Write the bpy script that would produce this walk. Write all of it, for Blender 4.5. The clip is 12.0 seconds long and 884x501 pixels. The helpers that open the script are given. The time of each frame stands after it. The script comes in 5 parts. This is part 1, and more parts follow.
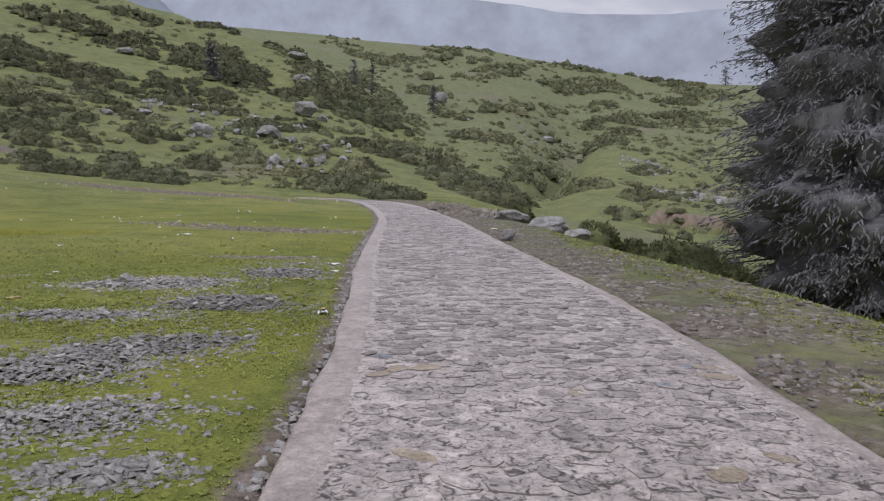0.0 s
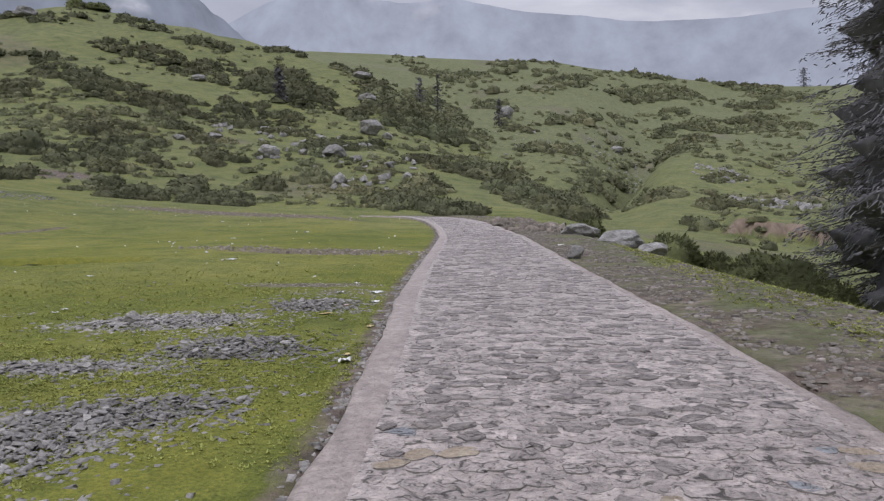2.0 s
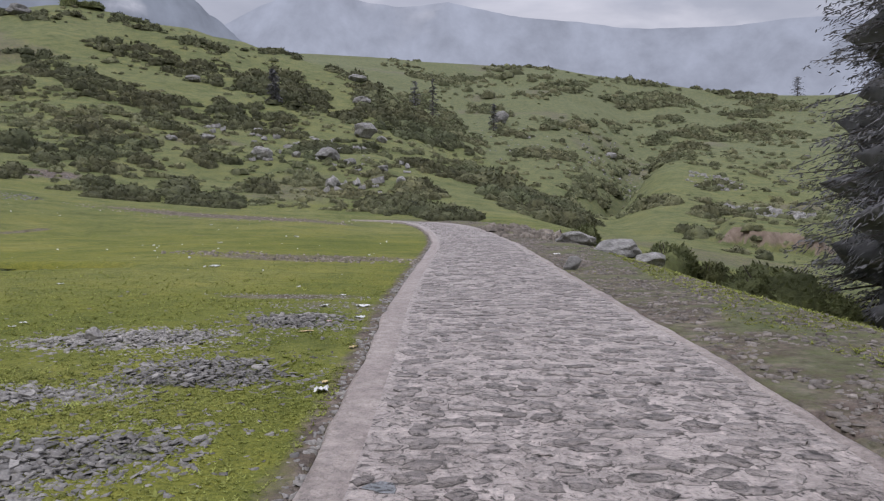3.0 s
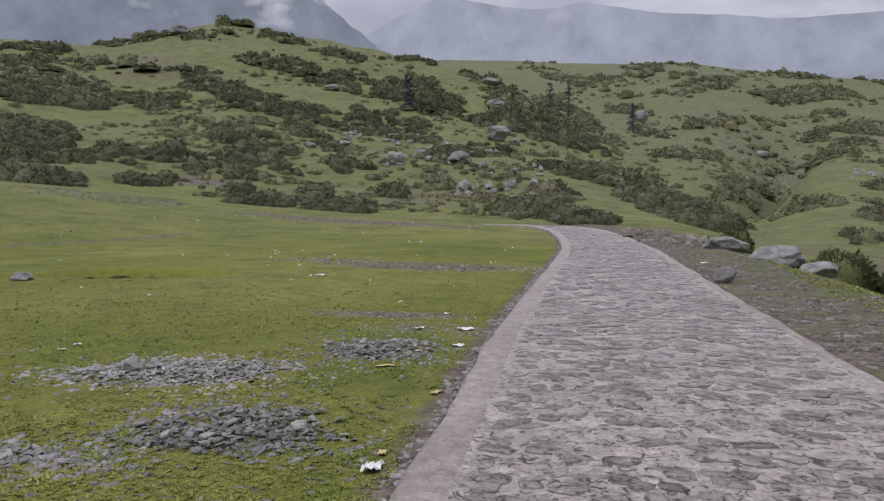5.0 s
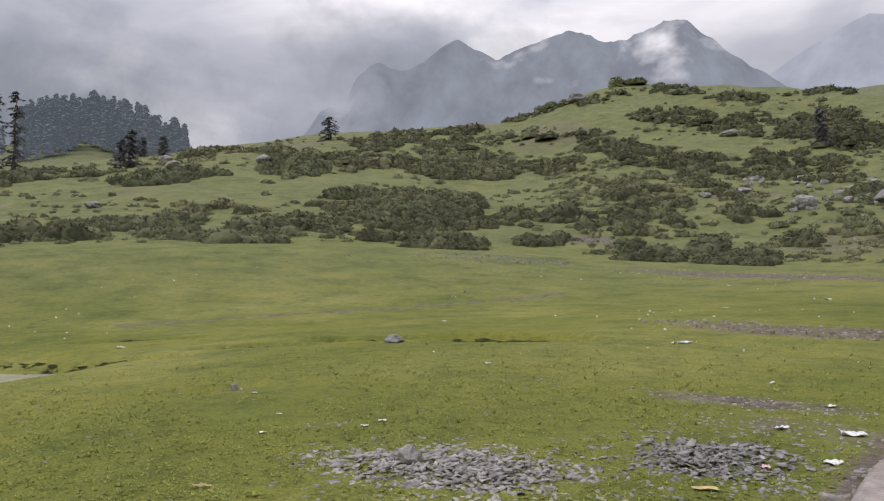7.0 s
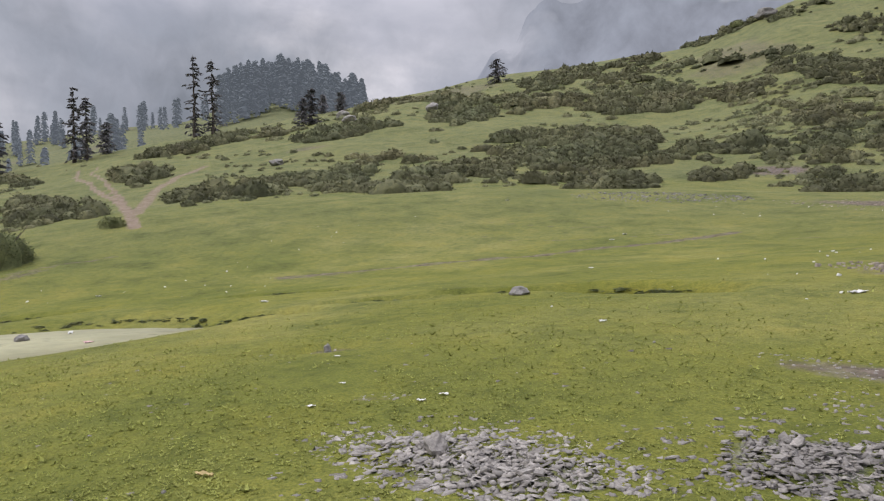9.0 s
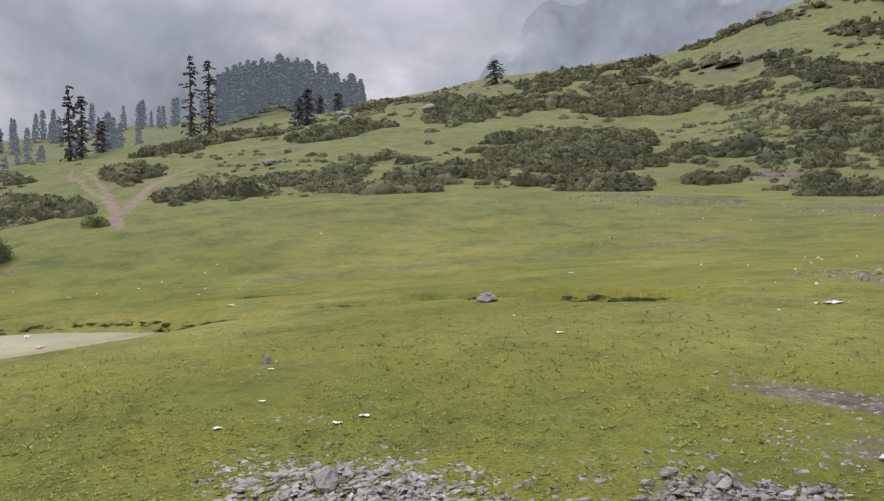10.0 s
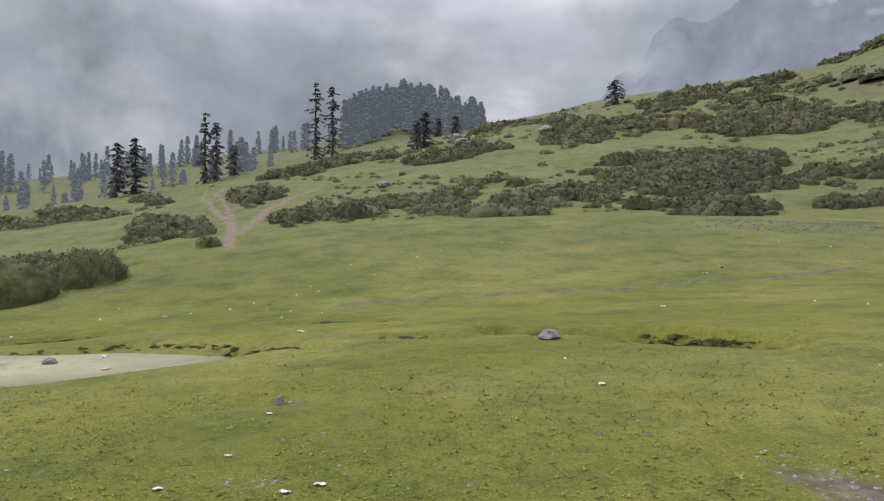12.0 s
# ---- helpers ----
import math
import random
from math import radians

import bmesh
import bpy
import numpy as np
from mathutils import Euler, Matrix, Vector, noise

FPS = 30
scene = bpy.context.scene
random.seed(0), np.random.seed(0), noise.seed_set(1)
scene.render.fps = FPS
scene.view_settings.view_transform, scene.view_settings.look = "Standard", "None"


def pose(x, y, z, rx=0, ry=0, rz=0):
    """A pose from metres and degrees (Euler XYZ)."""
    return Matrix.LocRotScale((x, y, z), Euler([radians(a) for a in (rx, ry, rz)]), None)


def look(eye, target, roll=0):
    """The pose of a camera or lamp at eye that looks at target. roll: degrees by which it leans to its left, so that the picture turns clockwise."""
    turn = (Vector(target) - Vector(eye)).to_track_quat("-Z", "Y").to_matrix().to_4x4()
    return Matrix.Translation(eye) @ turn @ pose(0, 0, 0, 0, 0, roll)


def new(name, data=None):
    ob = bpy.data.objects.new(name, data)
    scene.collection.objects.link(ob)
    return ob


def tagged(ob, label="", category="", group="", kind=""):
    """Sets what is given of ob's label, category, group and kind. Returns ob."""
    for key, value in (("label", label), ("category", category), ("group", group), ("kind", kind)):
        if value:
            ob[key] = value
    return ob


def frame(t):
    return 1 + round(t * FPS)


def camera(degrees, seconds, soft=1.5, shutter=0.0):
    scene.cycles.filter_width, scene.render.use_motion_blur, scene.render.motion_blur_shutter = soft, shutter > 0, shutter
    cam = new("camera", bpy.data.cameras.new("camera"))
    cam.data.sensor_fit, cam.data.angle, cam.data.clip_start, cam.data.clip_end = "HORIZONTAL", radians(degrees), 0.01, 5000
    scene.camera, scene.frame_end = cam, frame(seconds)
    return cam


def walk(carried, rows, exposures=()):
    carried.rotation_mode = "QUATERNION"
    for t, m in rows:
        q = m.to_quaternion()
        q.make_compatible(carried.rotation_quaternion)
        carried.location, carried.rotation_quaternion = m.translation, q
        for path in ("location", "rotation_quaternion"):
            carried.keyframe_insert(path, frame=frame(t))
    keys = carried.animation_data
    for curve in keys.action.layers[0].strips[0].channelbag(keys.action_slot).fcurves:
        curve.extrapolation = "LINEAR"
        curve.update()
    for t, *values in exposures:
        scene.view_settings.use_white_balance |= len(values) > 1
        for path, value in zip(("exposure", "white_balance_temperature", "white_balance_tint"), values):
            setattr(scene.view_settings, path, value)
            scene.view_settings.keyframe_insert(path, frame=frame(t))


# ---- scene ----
cam = camera(62.5, 12.0, soft=1.2)
PATH = [
    (0, (0.0, 0.0, 1.6), (-0.081, 1.998, 1.543), 0.8),
    (0.5, (0.03, 0.264, 1.614), (-0.055, 2.262, 1.567), 0.6),
    (1, (0.059, 0.611, 1.632), (-0.087, 2.605, 1.594), 0.5),
    (1.5, (0.065, 1.029, 1.697), (-0.18, 3.013, 1.661), 0.1),
    (2, (0.139, 1.539, 1.709), (-0.131, 3.52, 1.692), -0.5),
    (2.5, (0.149, 1.864, 1.72), (-0.119, 3.846, 1.717), -0.1),
    (2.7, (0.125, 1.984, 1.773), (-0.127, 3.968, 1.769), 0.2),
    (4.5, (0.007, 3.598, 1.879), (-0.281, 5.577, 1.86), -0.4),
    (5, (0.034, 4.036, 1.917), (-0.578, 5.94, 1.919), 0.4),
    (5.5, (-0.025, 4.531, 1.975), (-0.86, 6.349, 1.985), 0.7),
    (6, (0.017, 4.9, 2.01), (-1.063, 6.577, 2.163), 0.9),
    (6.5, (0.059, 5.269, 2.022), (-1.302, 6.724, 2.195), 0.2),
    (7, (0.035, 5.66, 2.073), (-1.461, 6.979, 2.222), 0.1),
    (7.5, (0.009, 6.102, 2.099), (-1.661, 7.196, 2.221), -0.6),
    (7.7, (-0.017, 6.118, 2.109), (-1.723, 7.155, 2.217), -0.8),
    (9.3, (-0.156, 7.41, 2.23), (-1.934, 8.326, 2.221), -1.5),
    (9.5, (-0.197, 7.574, 2.241), (-1.976, 8.489, 2.239), -1.3),
    (10, (-0.287, 7.928, 2.261), (-2.061, 8.851, 2.262), -1.1),
    (10.5, (-0.335, 8.339, 2.33), (-2.103, 9.273, 2.337), -1.0),
    (11, (-0.491, 8.668, 2.347), (-2.269, 9.582, 2.392), -0.8),
    (11.5, (-0.583, 8.961, 2.374), (-2.424, 9.739, 2.438), -0.6),
    (12, (-0.651, 9.296, 2.42), (-2.551, 9.918, 2.483), 0.0),
]
walk(cam, [(t, look(eye, target, roll)) for t, eye, target, roll in PATH], [(0.0, 0.13, 6230, 12.5), (4.3, 0.1, 6230, 12.5), (5.0, 0.0, 6230, 12.5), (5.5, 0.06, 6230, 12.5), (6.0, -0.14, 6150, 10), (6.5, 0.08, 6400, 10), (7.0, 0.24, 6600, 11), (7.5, 0.48, 6650, 12), (9.5, 0.46, 6650, 12), (10.5, 0.5, 6550, 11), (11.0, 0.42, 6500, 10), (12.0, 0.38, 6450, 10)])

# ---- world, sun ----
world = bpy.data.worlds.new("overcast_sky")
scene.world = world
world.use_nodes = True
SUN_EL, SUN_ROT = radians(52), radians(200)


def build_world():
    nt = world.node_tree
    nt.nodes.clear()
    N, L = nt.nodes.new, nt.links.new
    out, bg = N("ShaderNodeOutputWorld"), N("ShaderNodeBackground")
    sky = N("ShaderNodeTexSky")
    sky.sky_type, sky.sun_disc, sky.sun_elevation, sky.sun_rotation = "NISHITA", False, SUN_EL, SUN_ROT
    dim = N("ShaderNodeMixRGB")
    dim.blend_type, dim.inputs[0].default_value, dim.inputs[2].default_value = "MULTIPLY", 1.0, (0.1, 0.1, 0.1, 1)
    L(sky.outputs[0], dim.inputs[1])
    co, sep = N("ShaderNodeTexCoord"), N("ShaderNodeSeparateXYZ")
    L(co.outputs["Generated"], sep.inputs[0])
    # clouds: large soft banks, stretched along the horizon
    mp = N("ShaderNodeMapping")
    mp.inputs["Scale"].default_value = (1.0, 1.0, 2.6)
    L(co.outputs["Generated"], mp.inputs[0])
    big = N("ShaderNodeTexNoise")
    big.inputs["Scale"].default_value, big.inputs["Detail"].default_value, big.inputs["Roughness"].default_value = 2.6, 7, 0.5
    big.inputs["Distortion"].default_value = 0.35
    L(mp.outputs[0], big.inputs["Vector"])
    ramp = N("ShaderNodeValToRGB")
    e = ramp.color_ramp.elements
    e[0].position, e[0].color = 0.33, (0.29, 0.305, 0.36, 1)
    e[1].position, e[1].color = 0.65, (0.70, 0.68, 0.72, 1)
    mid = e.new(0.5)
    mid.color = (0.425, 0.43, 0.485, 1)
    L(big.outputs["Fac"], ramp.inputs[0])
    # an overcast sky grows brighter towards the zenith
    lift = N("ShaderNodeMapRange")
    lift.inputs["From Min"].default_value, lift.inputs["From Max"].default_value = 0.30, 0.85
    lift.inputs["To Min"].default_value, lift.inputs["To Max"].default_value = 1.0, ZENITH
    L(sep.outputs["Z"], lift.inputs["Value"])
    mul = N("ShaderNodeVectorMath")
    mul.operation = "SCALE"
    L(ramp.outputs[0], mul.inputs[0])
    L(lift.outputs[0], mul.inputs["Scale"])
    mix = N("ShaderNodeMixRGB")
    mix.inputs[0].default_value = 0.93
    L(dim.outputs[0], mix.inputs[1])
    L(mul.outputs[0], mix.inputs[2])
    L(mix.outputs[0], bg.inputs[0])
    L(bg.outputs[0], out.inputs[0])


ZENITH = 3.0
build_world()
sun = new("sun", bpy.data.lights.new("sun", "SUN"))
sun.data.energy, sun.data.angle, sun.data.color = 1.2, radians(16), (1.0, 0.96, 0.9)
sun.matrix_world = look((0, 0, 0), (-math.sin(SUN_ROT) * math.cos(SUN_EL), -math.cos(SUN_ROT) * math.cos(SUN_EL), -math.sin(SUN_EL)))

# ---- the lie of the land ----
CX, CY = -0.2, 5.0


def smooth_table(pairs, blur=2.5):
    """A smooth curve over the bearing (degrees, left of north positive) through a few knots."""
    at = np.arange(-180, 180.1, 0.5)
    v = np.interp(at, [p[0] for p in pairs], [p[1] for p in pairs])
    k = np.exp(-0.5 * (np.arange(-20, 21) * 0.5 / blur) ** 2)
    k /= k.sum()
    v = np.convolve(np.pad(v, 20, mode="edge"), k, "valid")
    return lambda b: np.interp(b, at, v)


# where the meadow ends: distance and elevation above the eye
EDGE_D = smooth_table([(-180, 30), (-60, 24), (-29, 26), (-20, 30), (-12, 36), (-6, 42), (0, 50), (12, 56), (35, 60), (57, 56), (85, 54), (92, 50), (98, 42), (104, 34), (130, 30)])
EDGE_E = smooth_table([(-180, -3), (-60, -7), (-29, -5.0), (-20, -3.6), (-12, -1.3), (-6, 0.4), (0, 2.2), (12, 2.3), (18, 2.5), (25, 2.8), (35, 3.4), (43, 4.1), (57, 4.7), (66, 4.5), (75, 4.1), (85, 3.1), (92, 1.9), (98, -0.8), (104, -2.2), (130, -4)])
# the near ridge with its summit
RIDGE_D = smooth_table([(-180, 260), (-60, 300), (-20, 360), (-10, 320), (-6, 75), (-3, 88), (1.6, 118), (6, 150), (13, 180), (18, 190), (35, 215), (57, 205), (75, 190), (92, 170), (104, 150), (130, 200)])
RIDGE_E = smooth_table([(-180, 4), (-60, 7), (-29, 7.5), (-10, 8), (-6.5, 1.6), (-3, 3.0), (1.6, 5.7), (6, 8.5), (10.4, 11.5), (13.4, 13.2), (18, 14.4), (25, 15.8), (31, 16.4), (35, 16.9), (39, 15.6), (43, 14.2), (50, 13.8), (57, 13.4), (66, 11.8), (75, 10.0), (85, 8.0), (92, 6.2), (98, 5.0), (104, 3.8), (130, 2)], 1.2)
# the ridge behind it
FAR_E = smooth_table([(-180, 5), (-60, 9), (-29, 10.3), (-20, 10.7), (-15, 11.2), (-9, 12.4), (-4, 13.2), (-1, 14.0), (6, 14.2), (12, 14.7), (19, 14.8), (25, 13), (35, 11), (57, 8.5), (66, 8.5), (69, 10.8), (74, 13.0), (78, 11.8), (81, 9.9), (86, 9.4), (92, 8.2), (98, 7.0), (104, 6.0), (130, 4)], 1.2)
FAR_D = 620.0

ROAD_Y = np.array([-30.0, -10.0, 0.0, 10.0, 20.0, 35.0, 50.0, 62.0])
ROAD_Z = np.array([-2.4, -0.87, 0.0, 0.87, 1.40, 2.27, 3.55, 4.3])


def road_z(y):
    a = 2.0
    return (np.interp(y - a, ROAD_Y, ROAD_Z) + np.interp(y, ROAD_Y, ROAD_Z) + np.interp(y + a, ROAD_Y, ROAD_Z)) / 3


ROAD_MID = [(-30, 1.2), (-8, 1.0), (0, 0.78), (4, 0.70), (8, 0.34), (13, -0.36), (19, -1.0), (25, -1.6), (30, -2.15), (36, -3.05), (41, -4.1), (46, -5.5), (50, -7.2), (53, -9.6), (56, -13.5)]


def road_x(y):
    """The road's middle line; it bends off to the left beyond the rise."""
    ky, kx = [k[0] for k in ROAD_MID], [k[1] for k in ROAD_MID]
    return sum(np.interp(np.asarray(y, float) + a, ky, kx) for a in (-2.0, -1.0, 0.0, 1.0, 2.0)) / 5


ROAD_W = 3.45


def fbm(x, y, scale, octaves=4, seed=0.0):
    """Smooth value noise in two dimensions."""
    total, amp, norm = np.zeros_like(x), 1.0, 0.0
    for o in range(octaves):
        u, v = x / scale * 2 ** o + 17.3 * o + seed, y / scale * 2 ** o - 9.1 * o + seed * 1.7
        iu, iv = np.floor(u), np.floor(v)
        fu, fv = u - iu, v - iv
        fu, fv = fu * fu * (3 - 2 * fu), fv * fv * (3 - 2 * fv)

        def h(a, b):
            s = np.sin(a * 127.1 + b * 311.7 + 0.5) * 43758.5453
            return s - np.floor(s)
        total += amp * ((h(iu, iv) * (1 - fu) + h(iu + 1, iv) * fu) * (1 - fv) + (h(iu, iv + 1) * (1 - fu) + h(iu + 1, iv + 1) * fu) * fv - 0.5)
        norm += amp
        amp *= 0.5
    return total / norm * 2


def smoothstep(a, b, v):
    s = np.clip((v - a) / (b - a), 0, 1)
    return s * s * (3 - 2 * s)


def blob(x, y, cx, cy, rx, ry, turn=0.0):
    """1 inside an ellipse, falling softly to 0 at 1.5 times its radii."""
    c, s = math.cos(radians(turn)), math.sin(radians(turn))
    u, v = ((x - cx) * c + (y - cy) * s) / rx, (-(x - cx) * s + (y - cy) * c) / ry
    return 1 - smoothstep(0.55, 1.4, np.sqrt(u * u + v * v))


# hollows in the meadow: x, y, half length, half width, turn, depth
HOLLOWS = [(-10.9, 16.9, 1.8, 0.8, 12, 0.7), (-13.4, 15.3, 1.4, 0.35, 38, 0.5), (-16.2, 10.6, 1.9, 0.4, 30, 0.45), (-23.4, 5.4, 2.2, 0.6, 85, 0.5), (-14.8, 13.1, 1.3, 0.3, 42, 0.4), (-9.2, 10.1, 0.55, 0.3, 60, 0.09), (-20.5, 12.6, 2.2, 0.3, 60, 0.25)]
POND = (-17.1, 5.9, 3.8, 2.5, 90)
POND_Z = 0.55


def scarp(d, b):
    """An eroded bank in the gully: a sharp rise with a wavy foot."""
    return smoothstep(63.6, 65.0, d + 0.9 * np.sin(b * 1.7) + 0.4 * np.sin(b * 4.1)) * (1 - smoothstep(2.6, 4.4, np.abs(b + 18.3)))


def ground(x, y):
    """The height of the ground."""
    x, y = np.asarray(x, float), np.asarray(y, float)
    dx, dy = x - CX, y - CY
    d = np.hypot(dx, dy) + 1e-6
    b = np.degrees(np.arctan2(-dx, dy))
    eye = 2.1
    # the meadow about the road
    off = x - road_x(np.clip(y, -30, 60))
    near = road_z(np.clip(y, -30, 62))
    near = near + 0.16 * smoothstep(2.5, 9, -off) - 0.05 * smoothstep(9, 18, -off)
    near = near - 0.27 * np.clip(off - 3.9, 0, 30) ** 1.05
    near = near + 0.07 * fbm(x, y, 5.0, 3) * smoothstep(2.0, 5.0, np.abs(off))
    ed, ee = EDGE_D(b), EDGE_E(b)
    rd, re = RIDGE_D(b), RIDGE_E(b)
    fe = FAR_E(b)
    z_edge = eye + ed * np.tan(np.radians(ee))
    s = np.clip(np.log(d / ed) / np.log(rd / ed), 0, 1)
    elev = ee + (re - ee) * s ** 1.12
    hill = eye + d * np.tan(np.radians(elev))
    rough = smoothstep(0.02, 0.3, s) * (1 - smoothstep(0.86, 1.0, s))
    hill = hill + rough * d * 0.020 * fbm(x, y, 46.0, 4, 3.0) + rough * d * 0.006 * fbm(x, y, 12.0, 3, 8.0)
    # behind the ridge: a dip, then the far ridge
    z_r = eye + rd * np.tan(np.radians(re))
    z_f = eye + FAR_D * np.tan(np.radians(fe))
    q = np.clip((d - rd) / (FAR_D - rd), 0, 1)
    low = np.minimum(z_r, rd * 1.3 * np.tan(np.radians(np.minimum(re, fe) - 1.5)))
    behind = np.where(q < 0.18, z_r + (low - z_r) * smoothstep(0, 0.18, q), low + (z_f - low) * np.clip((q - 0.18) / 0.82, 0, 1) ** 1.0)
    behind = behind + smoothstep(0.05, 0.4, q) * (1 - smoothstep(0.93, 1.0, q)) * d * 0.012 * fbm(x, y, 70.0, 4, 5.0)
    past = z_f - (d - FAR_D) * 0.08
    far = np.where(d < rd, hill, np.where(d < FAR_D, behind, past))
    w = smoothstep(0.42, 1.0, d / ed) * (1 - (1 - smoothstep(2.4, 9.0, np.abs(off))) * (1 - smoothstep(53, 58, y)))
    z = np.where(d < ed, near * (1 - w) + (z_edge + (d - ed) * 0.05) * w, far)
    z = z + 1.5 * scarp(d, b) * (1 - smoothstep(74, 96, d))
    for cx, cy, rx, ry, turn, deep in HOLLOWS:
        z = z - deep * blob(x, y, cx, cy, rx, ry, turn)
    p = blob(x, y, POND[0], POND[1], POND[2] * 1.15, POND[3] * 1.15, POND[4])
    z = z * (1 - p) + (POND_Z - 0.12) * p
    # sunk under the road
    bed = (1 - smoothstep(ROAD_W / 2 - 0.15, ROAD_W / 2 + 0.02, np.abs(off))) * (1 - smoothstep(53, 56, y)) * smoothstep(-31, -30, y)
    return z - 0.22 * bed - 0.03 * (d < 70) * smoothstep(2.6, 2.0, np.abs(off))


def height(x, y):
    return float(ground(np.array([x]), np.array([y]))[0])


# ---- materials ----
def material(name):
    m = bpy.data.materials.new(name)
    m.use_nodes = True
    nt = m.node_tree
    bsdf = nt.nodes["Principled BSDF"]
    return m, nt, bsdf


def noise_ramp(nt, scale, stops, detail=6, rough=0.6, vector=None, distortion=0.0):
    n = nt.nodes.new("ShaderNodeTexNoise")
    n.inputs["Scale"].default_value, n.inputs["Detail"].default_value = scale, detail
    n.inputs["Roughness"].default_value, n.inputs["Distortion"].default_value = rough, distortion
    if vector is not None:
        nt.links.new(vector, n.inputs["Vector"])
    r = nt.nodes.new("ShaderNodeValToRGB")
    e = r.color_ramp.elements
    e[0].position, e[0].color = stops[0][0], (*stops[0][1], 1)
    e[1].position, e[1].color = stops[-1][0], (*stops[-1][1], 1)
    for p, c in stops[1:-1]:
        e.new(p).color = (*c, 1)
    nt.links.new(n.outputs["Fac"], r.inputs[0])
    return n, r


def mixed(nt, fac, a, b, blend="MIX"):
    m = nt.nodes.new("ShaderNodeMixRGB")
    m.blend_type = blend
    for slot, v in ((0, fac), (1, a), (2, b)):
        if isinstance(v, (int, float)):
            m.inputs[slot].default_value = v
        elif isinstance(v, tuple):
            m.inputs[slot].default_value = (*v, 1)
        else:
            nt.links.new(v, m.inputs[slot])
    return m.outputs[0]


def bump(nt, bsdf, height_socket, strength, distance):
    b = nt.nodes.new("ShaderNodeBump")
    b.inputs["Strength"].default_value, b.inputs["Distance"].default_value = strength, distance
    nt.links.new(height_socket, b.inputs["Height"])
    nt.links.new(b.outputs[0], bsdf.inputs["Normal"])


def world_position(nt):
    return nt.nodes.new("ShaderNodeNewGeometry").outputs["Position"]


def ground_material():
    m, nt, bsdf = material("meadow_turf")
    pos = world_position(nt)
    att = nt.nodes.new("ShaderNodeAttribute")
    att.attribute_name = "cover"
    sep = nt.nodes.new("ShaderNodeSeparateColor")
    nt.links.new(att.outputs["Color"], sep.inputs[0])
    _, patch = noise_ramp(nt, 0.16, [(0.3, (0.118, 0.140, 0.026)), (0.5, (0.160, 0.172, 0.036)), (0.72, (0.222, 0.222, 0.07))], 5, 0.6, pos)
    _, tuft = noise_ramp(nt, 5.0, [(0.3, (0.55, 0.60, 0.52)), (0.52, (1.0, 1.0, 1.0)), (0.75, (1.2, 1.16, 1.1))], 6, 0.7, pos)
    fine, blades = noise_ramp(nt, 34.0, [(0.3, (0.55, 0.6, 0.5)), (0.7, (1.3, 1.25, 1.2))], 3, 0.7, pos)
    _, mott = noise_ramp(nt, 0.45, [(0.34, (0.52, 0.60, 0.52)), (0.5, (1.0, 1.0, 1.0)), (0.68, (1.32, 1.18, 1.05))], 9, 0.74, pos)
    patch_c = mixed(nt, 0.85, patch.outputs[0], mott.outputs[0], "MULTIPLY")
    _, fleck = noise_ramp(nt, 1.7, [(0.32, (0.50, 0.55, 0.48)), (0.43, (0.96, 0.97, 0.95)), (0.7, (1.1, 1.08, 1.05))], 10, 0.72, pos, 0.6)
    patch_c = mixed(nt, 0.8, patch_c, fleck.outputs[0], "MULTIPLY")
    turf = mixed(nt, 1.0, mixed(nt, 0.75, patch_c, tuft.outputs[0], "MULTIPLY"), blades.outputs[0], "MULTIPLY")
    _, earth = noise_ramp(nt, 3.0, [(0.3, (0.07, 0.052, 0.041)), (0.5, (0.135, 0.108, 0.09)), (0.75, (0.27, 0.235, 0.205))], 7, 0.7, pos)
    _, crumb = noise_ramp(nt, 8.0, [(0.34, (0.32, 0.34, 0.32)), (0.5, (0.95, 0.95, 0.95)), (0.68, (1.45, 1.4, 1.35))], 8, 0.72, pos)
    soil = mixed(nt, 0.9, earth.outputs[0], crumb.outputs[0], "MULTIPLY")
    _, stone = noise_ramp(nt, 11.0, [(0.3, (0.09, 0.09, 0.095)), (0.5, (0.19, 0.19, 0.195)), (0.75, (0.32, 0.32, 0.33))], 5, 0.75, pos)
    # ragged borders
    rag = nt.nodes.new("ShaderNodeTexNoise")
    rag.inputs["Scale"].default_value, rag.inputs["Detail"].default_value, rag.inputs["Roughness"].default_value = 2.6, 9, 0.78
    nt.links.new(pos, rag.inputs["Vector"])

    def ragged(channel):
        a = nt.nodes.new("ShaderNodeMath")
        a.operation = "ADD"
        nt.links.new(channel, a.inputs[0])
        nt.links.new(rag.outputs["Fac"], a.inputs[1])
        r = nt.nodes.new("ShaderNodeMapRange")
        r.inputs["From Min"].default_value, r.inputs["From Max"].default_value = 0.84, 1.12
        nt.links.new(a.outputs[0], r.inputs["Value"])
        return r.outputs[0]
    dry = mixed(nt, sep.outputs["Blue"], turf, mixed(nt, 0.78, turf, mixed(nt, 0.8, mixed(nt, 1.0, (0.118, 0.130, 0.076), mott.outputs[0], "MULTIPLY"), tuft.outputs[0], "MULTIPLY")))
    c = mixed(nt, ragged(sep.outputs["Red"]), dry, soil)
    c = mixed(nt, ragged(sep.outputs["Green"]), c, stone.outputs[0])
    _, tan = noise_ramp(nt, 1.2, [(0.3, (0.135, 0.10, 0.075)), (0.7, (0.26, 0.205, 0.16))], 6, 0.65, pos)
    c = mixed(nt, ragged(att.outputs["Alpha"]), c, tan.outputs[0])
    nt.links.new(c, bsdf.inputs["Base Color"])
    bsdf.inputs["Roughness"].default_value = 0.9
    bsdf.inputs["Specular IOR Level"].default_value = 0.2
